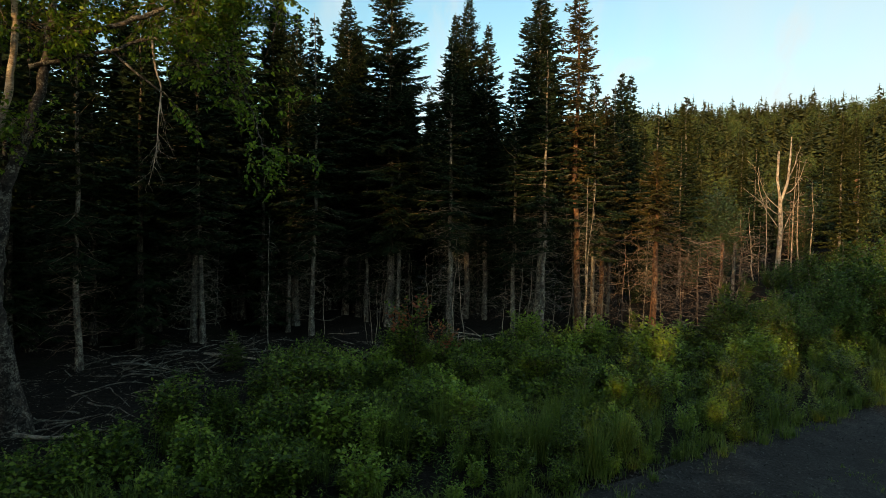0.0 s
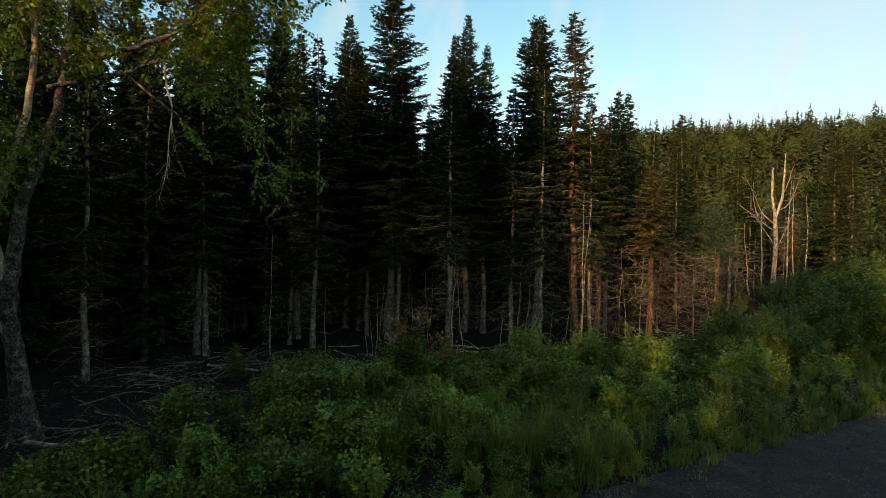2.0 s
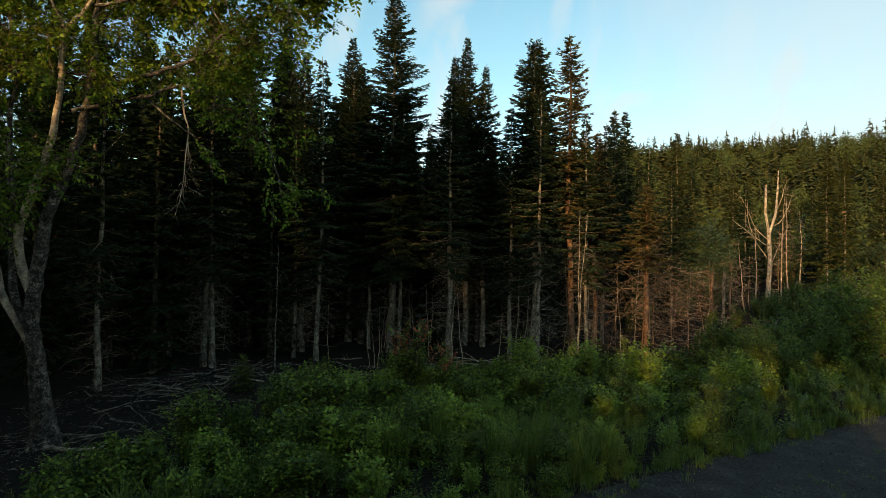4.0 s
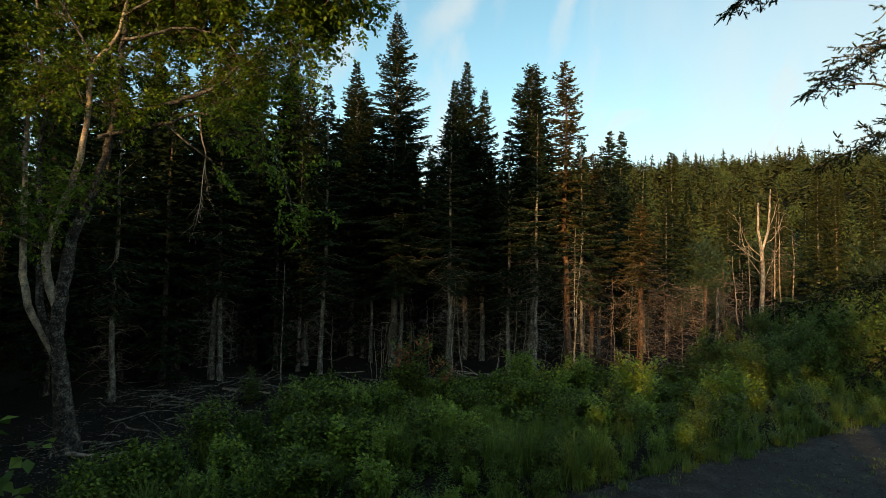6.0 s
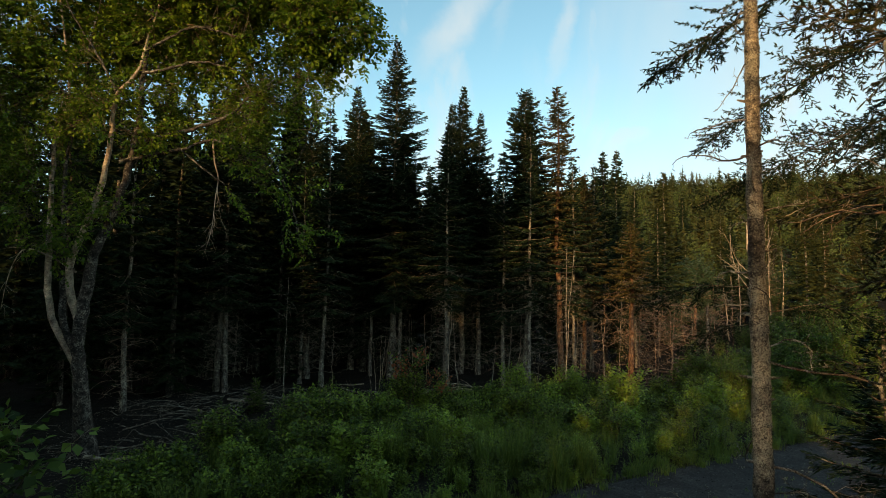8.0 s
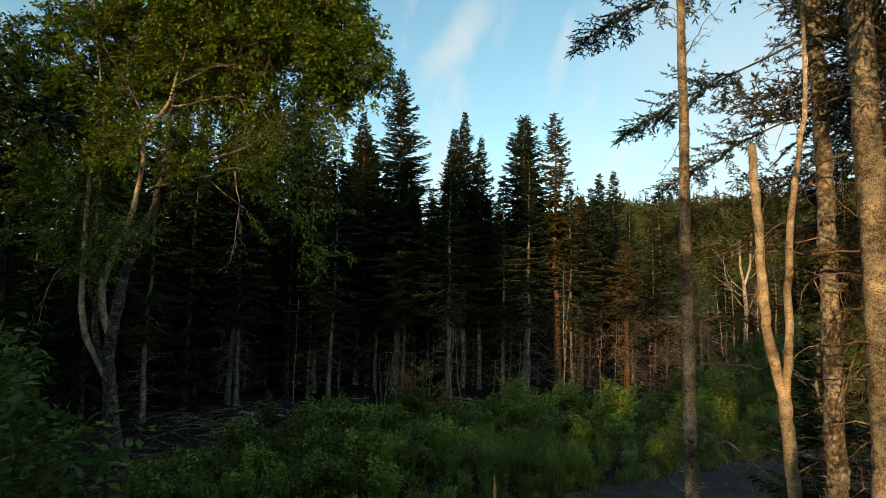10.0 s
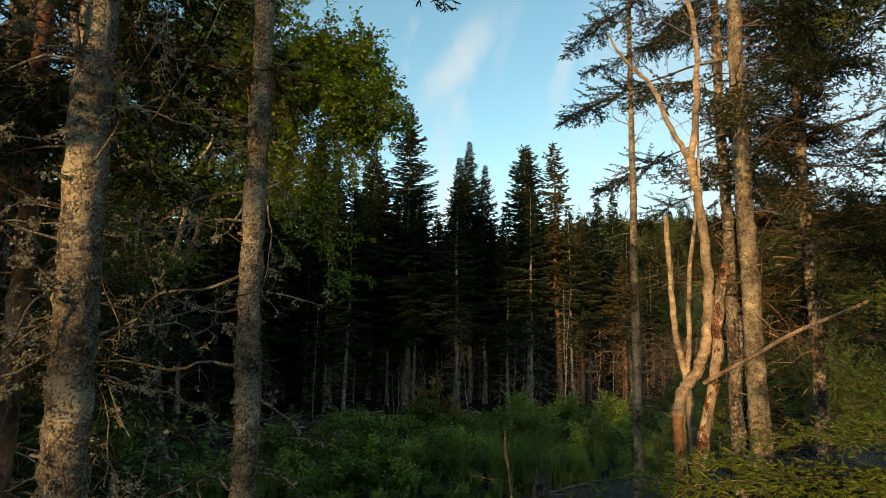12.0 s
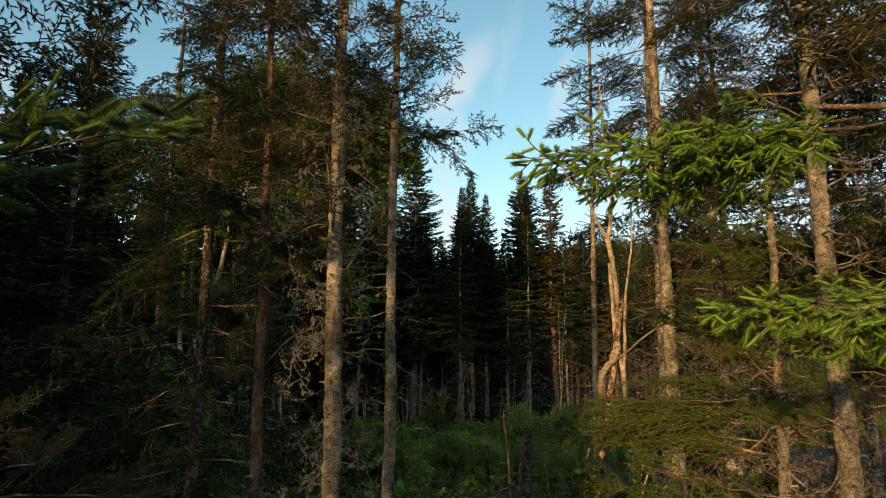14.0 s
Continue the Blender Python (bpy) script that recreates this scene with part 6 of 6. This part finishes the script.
boughs_round(root, rng, line, 9.0, 2.2, 5.6, 16, 1.2, B_DARK, (-0.3, 0.1), (60, 200))
for t in ((-1.25, -6.3, 3.95), (-1.6, -6.5, 3.8), (-1.9, -7.0, 3.85), (-1.15, -6.0, 3.6), (-1.7, -6.3, 3.5), (-2.1, -6.6, 3.6)):
    # half-dead low branch with side boughs that have kept rusty needles
    a = Vector((-3.28, -7.2, t[2] - 0.5)) - o
    w = wander(rng, np.array(a), np.array(Vector(t) - o - a) + [0, 0, 0.2], (Vector(t) - o - a).length, 14, 0.2, -0.03)
    st = Soup()
    tube(st, w, np.linspace(0.012, 0.003, 15), 5)
    part("branch", st, M_TWIG_DEAD, root, "crooked lichened low branch")
    for q, d in zip(*along(w, rng.uniform(0.25, 1.0, 20))):
        e = unit(d + rng.normal(size=3) * (0.7, 0.7, 0.35)) * rng.uniform(0.28, 0.5)
        bough(root, B_BROWN[int(rng.integers(0, 3))], q, q + e, rng.uniform(-40, 40))

# thin trunk on the right that comes into view first
root, line, rng = near_trunk(511, "spruce_tree", "slim grey spruce trunk with lichen and a few bare twigs", 1.69, -0.14, 10.5, 0.059, M_BARK_LICHEN, (0.34, 0.9), bend=0.008, top=0.22, coat=((0.2, 8.0, 5200),))
dead_parts(root, rng, line, 10.5, 1.0, 9.5, 40, 0.55, 2, 0.007, -0.06, M_TWIG_DEAD, "bare crooked branch", lichen=12, rows=((2.75, 10, 1.5), (2.2, 5, 1.6), (1.75, 175, 0.7), (1.6, 15, 1.4), (3.9, 170, 0.5)))
for z, t in ((3.15, (1.15, 0.3, 4.55)), (2.95, (1.3, 0.1, 4.3)), (3.0, (2.6, 0.2, 4.5))):
    oo = Vector(root.matrix_basis.translation)
    bough(root, B_DARK[0], along(line, [z / 10.5])[0][0], Vector(t) - oo)

# the two spruces behind it, with long dark limbs against the sky
root, line, rng = near_trunk(512, "spruce_tree", "stout spruce with lichened bark and long dark limbs", 2.79, -0.6, 12.5, 0.108, M_BARK_LICHEN, (0.0, 0.1), coat=((0.3, 8.0, 9000),))
o = Vector(root.matrix_basis.translation)
for r, t in (((2.84, -0.5, 7.4), (0.60, 2.25, 7.80)), ((2.84, -0.5, 8.6), (0.75, 1.6, 8.7)), ((2.84, -0.5, 6.6), (1.15, 1.7, 6.35)), ((2.84, -0.5, 6.1), (1.5, 1.3, 5.75)), ((2.84, -0.5, 8.0), (1.2, 0.8, 7.7)), ((2.84, -0.5, 9.2), (1.0, 1.2, 9.4)), ((2.84, -0.5, 5.7), (1.7, 1.2, 5.2)),
             ((2.84, -0.5, 9.8), (1.1, 1.4, 10.1)), ((2.84, -0.5, 7.0), (3.9, 1.4, 6.6)), ((2.84, -0.5, 7.9), (4.4, 1.0, 7.7)), ((2.84, -0.5, 6.3), (4.0, 0.8, 5.8))):
    bough(root, B_LIMB[int(abs(t[2] * 10)) % 3], Vector(r) - o, Vector(t) - o, rng.uniform(-15, 15), "long drooping dark limb")
boughs_round(root, rng, line, 12.5, 5.4, 12.0, 36, 2.0, B_DARK, (-0.35, 0.2), taper=0.5)
boughs_round(root, rng, line, 12.5, 6.0, 12.2, 24, 1.5, B_DARK, (-0.35, 0.2), taper=0.6)
dead_parts(root, rng, line, 12.5, 0.8, 9.0, 56, 1.3, 2, 0.009, -0.05, M_TWIG_RED, "brown dead branch")
root, line, rng = near_trunk(513, "spruce_tree", "spruce trunk standing close behind another", 2.82, 0.15, 11.5, 0.08, M_BARK_SPRUCE, (0.1, 0.0))
boughs_round(root, rng, line, 11.5, 5.6, 11.0, 22, 1.6, B_DARK, (-0.35, 0.2), taper=0.5)
dead_parts(root, rng, line, 11.5, 0.8, 7.0, 34, 1.0, 1, 0.008, -0.05, M_TWIG_RED, "brown dead branch")


def crooked_birch():
    """A birch with a stripped, J-shaped foot that divides into two thin stems and a thick curved one."""
    rng = np.random.default_rng(514)
    root = thing("crooked_birch", "crooked pale birch with a stripped orange foot and a forked top", "tree", "trees on the bank")
    g = gz(1.46, -2.6)
    def stem(name, pts, r0, r1, mat, label=""):
        a = np.array(pts)
        f = np.linspace(0, len(a) - 1, len(a) * 6)
        i = np.clip(f.astype(int), 0, len(a) - 2)
        u = (f - i)[:, None]
        prev, nxt = a[np.maximum(i - 1, 0)], a[np.minimum(i + 2, len(a) - 1)]
        w = 0.5 * (2 * a[i] + (a[i + 1] - prev) * u + (2 * prev - 5 * a[i] + 4 * a[i + 1] - nxt) * u ** 2 + (3 * a[i] - prev - 3 * a[i + 1] + nxt) * u ** 3)
        sp = Soup()
        tube(sp, w + rng.normal(size=w.shape) * 0.004, np.linspace(r0, r1, len(w)), 12, 0.05, rng)
        part(name, sp, mat, root, label, True)
        return w
    stem("foot", [(1.40, -2.8, g), (1.37, -2.8, 3.2), (1.365, -2.8, 3.7), (1.37, -2.8, 3.99)], 0.037, 0.031, M_WOOD_BARE, "foot stripped to orange wood")
    stem("bark_strip", [(1.43, -2.77, g), (1.405, -2.77, 3.3), (1.40, -2.77, 3.7), (1.40, -2.78, 4.02)], 0.026, 0.022, M_BARK_BIRCH)
    m = stem("trunk", [(1.37, -2.8, 3.93), (1.40, -2.8, 4.07), (1.49, -2.8, 4.20), (1.56, -2.8, 4.37), (1.59, -2.8, 4.59), (1.60, -2.8, 4.84), (1.58, -2.81, 5.12), (1.55, -2.82, 5.38), (1.51, -2.84, 5.60)], 0.036, 0.027, M_BARK_BIRCH)
    l = stem("fork", [(1.51, -2.84, 5.56), (1.40, -2.83, 5.82), (1.28, -2.82, 6.12), (1.12, -2.82, 6.30), (1.02, -2.8, 6.5)], 0.020, 0.006, M_BARK_BIRCH)
    r = stem("fork", [(1.51, -2.84, 5.56), (1.57, -2.84, 5.95), (1.59, -2.83, 6.45), (1.52, -2.8, 6.95), (1.5, -2.8, 7.5)], 0.024, 0.008, M_BARK_BIRCH)
    tw = Soup()
    for w, reach in ((m[36:], 0.5), (l, 0.5), (r, 0.6)):
        twig_tree(tw, rng, w, 0.009, 0.2, reach, 4, 2, 0.02, 0.16, 0.6)
    tagged(part("twig_wood", tw, M_BARK_BIRCH, root), kind="stuff")


def forked_birch():
    """A thin birch behind it whose stem divides low down; one arm is broken off."""
    rng = np.random.default_rng(516)
    root = thing("forked_birch", "thin pale birch forked low with one broken arm", "tree", "trees on the bank")
    for name, pts, r0, r1, mat in (
        ("stem", [(2.07, -0.9, gz(2.05, -0.9)), (2.05, -0.9, 3.3), (2.03, -0.9, 3.75), (2.01, -0.9, 4.07)], 0.040, 0.036, M_BARK_BIRCH),
        ("arm", [(2.01, -0.9, 4.04), (1.94, -0.9, 4.38), (1.915, -0.9, 4.7), (1.90, -0.9, 5.1), (1.885, -0.9, 5.58)], 0.030, 0.024, M_BARK_BIRCH),
        ("arm", [(2.01, -0.9, 4.04), (2.05, -0.9, 4.4), (2.08, -0.9, 5.0), (2.16, -0.9, 5.55), (2.22, -0.9, 6.0), (2.24, -0.85, 6.9)], 0.028, 0.009, M_BARK_BIRCH),
    ):
        sp, w = Soup(), curve_through(pts, 6)
        tube(sp, w + rng.normal(size=w.shape) * 0.003, np.linspace(r0, r1, len(w)), 10, 0.05, rng)
        part(name, sp, mat, root, smooth=True)
        if name == "arm":
            tw = Soup()
            twig_tree(tw, rng, w[10:], 0.010, 0.22, 0.5, 3, 2, 0.02, 0.18, 0.6)
            tagged(part("twig_wood", tw, M_TWIG_DEAD, root), kind="stuff")


forked_birch()


crooked_birch()


def broken_birch():
    rng = np.random.default_rng(515)
    root = thing("broken_birch", "broken leaning birch stub with peeling white and red-brown bark", "snag", "broken dead trunks")
    g = gz(1.30, -3.17)
    line = np.array([(1.20, -3.17, g), (1.30, -3.17, 3.3), (1.37, -3.17, 3.72), (1.46, -3.17, 4.1), (1.50, -3.17, 4.35), (1.52, -3.17, 4.62), (1.57, -3.16, 4.82)])
    f = np.linspace(0, 6, 36)
    i = np.clip(f.astype(int), 0, 5)
    w = line[i] * (1 - (f - i))[:, None] + line[i + 1] * (f - i)[:, None] + rng.normal(size=(36, 3)) * 0.003
    sp = Soup()
    tube(sp, w, np.linspace(0.036, 0.027, 36), 12, 0.06, rng)
    part("trunk", sp, M_BARK_PEEL, root, smooth=True)
    for z, h, a in ((20, 5, 3.6), (26, 4, 4.6), (14, 4, 4.0), (30, 3, 3.4), (9, 3, 4.4), (23, 2, 5.2)):
        c = w[z:z + h + 1]
        rr = np.linspace(0.036, 0.027, 36)[z:z + h + 1] * 1.06
        ang = np.linspace(a, a + 1.5, 6)
        v = (c[:, None] + rr[:, None, None] * np.stack([np.cos(ang), np.sin(ang), 0 * ang], -1)[None] * rng.uniform(0.99, 1.05, (len(c), 6, 1))).reshape(-1, 3)
        v[:, 2] += np.tile(rng.normal(size=6) * 0.02, len(c))
        q = [(r * 6 + k, r * 6 + k + 1, (r + 1) * 6 + k + 1, (r + 1) * 6 + k) for r in range(len(c) - 1) for k in range(5)]
        bp = Soup()
        bp.add(v, q=np.array(q))
        part("bark_patch", bp, M_DEAD_PALE, root, "peeling pale bark")
    tip = Soup()
    tube(tip, np.array([w[-1] - [0, 0, 0.03], w[-1] + [0.01, 0, 0.05]]), [0.033, 0.016], 8, 0.2, rng)
    part("broken_top", tip, M_WOOD_BARE, root)
    br = Soup()
    p = wander(rng, (1.41, -3.2, 4.17), (0.28, -1.0, 0.58), 1.15, 8, 0.05, 0.0)
    tube(br, p, np.linspace(0.012, 0.007, 9), 7)
    part("branch", br, M_DEAD_PALE, root, "long bare pale branch")


broken_birch()

# fir with green boughs at the right
root, line, rng = near_trunk(521, "fir_tree", "young fir with layered yellow-green boughs and a thin bare stem", 2.45, -4.6, 4.6, 0.055, M_BARK_LICHEN, (0.1, 0.0), top=0.4, coat=((0.3, 4.0, 1800),))
o = Vector(root.matrix_basis.translation)
for z, t in ((3.75, (0.66, -3.5, 3.50)), (3.6, (0.85, -3.4, 3.42)), (3.5, (0.8, -3.9, 3.36)), (4.0, (1.3, -4.0, 3.98)), (3.9, (1.1, -3.7, 3.70)), (3.8, (1.15, -4.1, 3.62)), (4.5, (1.7, -5.2, 4.55)), (4.4, (1.95, -4.1, 4.45)), (4.7, (2.0, -5.4, 4.8)), (3.9, (1.75, -5.5, 3.85)), (3.0, (1.0, -3.8, 3.1)), (4.3, (2.5, -5.7, 4.3)), (5.0, (1.5, -5.3, 5.05)), (5.2, (1.75, -5.0, 5.30)), (4.9, (1.6, -4.7, 4.85)), (4.6, (1.4, -5.2, 4.62)), (4.2, (1.25, -5.4, 4.28)), (5.5, (1.9, -5.2, 5.55)), (4.4, (1.5, -4.5, 4.40))):
    for more in (0, 1):
        tip = Vector(t) + more * Vector((0.25 + rng.uniform(0, 0.3), rng.uniform(-0.4, 0.4), rng.uniform(-0.09, 0.09)))
        bough(root, B_FIR[int(abs(t[1] * 10) + more) % 3], Vector((2.47, -4.6, z)) - o, tip - o, rng.uniform(-12, 12), "layered yellow-green bough")
boughs_round(root, rng, line, 4.6, 0.8, 4.3, 10, 1.1, B_FIR, (-0.1, 0.15), (-60, 60), taper=0.5)
dead_parts(root, rng, line, 4.6, 0.5, 2.6, 60, 1.5, 2, 0.011, -0.03, M_TWIG_RED, "bare lower branch", lichen=30)

# stout spruce at the far right of the last stretch
root, line, rng = near_trunk(522, "spruce_tree", "stout lichened spruce with dead twigs and sparse boughs", 2.72, -5.0, 10.0, 0.090, M_BARK_LICHEN, (0.15, 0.1), coat=((0.3, 5.5, 6000),))
boughs_round(root, rng, line, 10.0, 3.2, 9.5, 40, 1.5, B_DARK + B_FIR[:1], (-0.3, 0.2), taper=0.4)
boughs_round(root, rng, line, 10.0, 4.4, 9.6, 50, 1.7, B_BROWN + B_FIR[:1], (-0.3, 0.2), taper=0.4)
dead_parts(root, rng, line, 10.0, 0.6, 6.0, 60, 1.3, 2, 0.010, -0.04, M_TWIG_DEAD, "brown lichened dead branch", lichen=30)
root, line, rng = near_trunk(523, "spruce_tree", "lichened spruce at the edge of the gap", 3.9, -4.6, 10.0, 0.10, M_BARK_LICHEN)
boughs_round(root, rng, line, 10.0, 2.6, 9.5, 26, 1.6, B_DARK + B_FIR[:1], (-0.3, 0.2), taper=0.4)
boughs_round(root, rng, line, 10.0, 2.2, 9.5, 70, 1.9, B_BROWN + B_DARK[:2], (-0.3, 0.2), taper=0.4)

# browning spruces that close the bank on the right
for seed, x, y, H in ((541, 3.9, 0.5, 11.0), (542, 5.3, -0.8, 10.0), (543, 5.0, -3.0, 10.5), (544, 4.5, 1.7, 11.5)):
    root, line, rng = near_trunk(seed, "spruce_tree", "half-bare spruce with browning boughs on the bank", x, y, H, 0.085, M_BARK_SPRUCE, (0.1, 0.1))
    boughs_round(root, rng, line, H, 3.2, H - 0.3, 104, 1.9, B_BROWN + B_DARK[:2], (-0.3, 0.2), taper=0.55)
    dead_parts(root, rng, line, H, 0.8, 7.5, 46, 1.5, 2, 0.011, -0.06, M_TWIG_RED, "brown dead branch")
# dense fir at the near side of the road, added to keep sun off the verge
put(spruce(545, 3.3, 1.4, 0.2, 0.04, "dense dark green fir added beside the road to shade the verge", name="fir_tree", group="trees on the bank", gap=0.2, per=8, fine=0.08, droop=0.35, dead=0, slim=0.5), 4.6, 3.0)

# fir beside the end of the path: only its fresh boughs reach into view
root, line, rng = near_trunk(524, "fir_tree", "fir with bright green new growth on its boughs", 3.0, -8.5, 8.0, 0.07, M_BARK_SPRUCE)
o = Vector(root.matrix_basis.translation)
for r, t, k in (((1.50, -7.6, 5.08), (0.38, -7.35, 4.97), 0), ((1.5, -7.5, 5.10), (0.62, -7.2, 4.98), 1), ((1.45, -7.4, 5.12), (0.95, -7.1, 5.0), 0), ((1.5, -7.6, 5.12), (0.75, -7.5, 5.06), 1), ((1.55, -7.5, 5.10), (1.05, -7.3, 5.08), 0),
                ((2.0, -8.0, 4.52), (1.0, -7.5, 4.44), 1), ((2.0, -7.9, 4.50), (1.25, -7.4, 4.40), 0), ((2.0, -7.8, 4.55), (1.5, -7.35, 4.50), 1)):
    bough(root, B_FRESH[k], Vector(r) - o, Vector(t) - o, 5, "bough with bright green new shoots")
for a, b in (((3.0, -8.5, 5.1), (1.5, -7.6, 5.08)), ((3.0, -8.5, 4.6), (2.0, -7.9, 4.52))):
    st = Soup()
    tube(st, curve_through([Vector(a) - o, (Vector(a) + Vector(b)) / 2 - o + Vector((0, 0.05, 0.04)), Vector(b) - o], 4), np.linspace(0.010, 0.005, 9), 6)
    part("branch", st, M_BARK_SPRUCE, root)
st = Soup()
tube(st, np.array([(0.0, 0.0, 3.05), (-0.6, 0.2, 3.15), (-1.2, 0.45, 3.3), (-1.75, 0.7, 3.42)]), [0.022, 0.016, 0.012, 0.008], 7)
part("branch", st, M_TWIG_LIVE, root)
boughs_round(root, rng, line, 8.0, 4.5, 7.5, 8, 1.2, B_FIR, (-0.1, 0.2), (-60, 60))

# grey broken snag between the bank and the road, with loose dead branches round it
snag(531, 0.50, -1.1, 1.58, 0.095, M_BARK_GREY, "blue-grey broken snag with bare branches", lean=(0.05, 0.0), n=22, reach=1.3)
snag(532, 0.44, -0.7, 1.95, 0.016, M_TWIG_DEAD, "thin dead stick beside the snag", lean=(-0.08, 0), n=8, reach=0.5)
for x, y, size, turn in ((1.6, -4.4, 0.5, 20), (2.0, -2.0, 0.55, 80), (3.4, -2.0, 0.7, 140), (1.9, -5.6, 0.42, 200), (1.2, -3.6, 0.4, 30), (2.2, -3.4, 0.6, 260), (0.7, -1.6, 0.3, 80), (1.0, -4.0, 0.68, 15), (1.5, -4.2, 0.62, 110), (0.75, -3.2, 0.58, 200)):
    put_copy(young, x, y, turn, size, label="young fir under the spruces on the bank")
brush_pile(533, 0.9, -2.2, 60, 1.6, M_TWIG_DEAD, "lichen-grey dead branches heaped on the bank", (1.0, 0.8), 0.02)
brush_pile(534, 2.0, -4.8, 110, 1.6, M_TWIG_DEAD, "tangle of dead branches under the fir", (0.9, 0.9), 0.02)
brush_pile(535, -1.6, -3.6, 70, 1.6, M_TWIG_DEAD, "tangle of dead branches under the spruces", (1.2, 0.9), 0.012)
# leafy bushes in the shade at the near edge of the road
for x, y, s, k in ((-6.6, 3.2, 1.5, 0), (-7.6, 4.4, 1.7, 1), (-5.8, 1.6, 1.4, 1), (-5.0, -0.2, 1.3, 0), (-8.4, 2.4, 1.7, 0), (-6.9, 0.4, 1.6, 1)):
    put_copy((alder, alder_b)[k], x, y, 77 * x, s * 1.15)
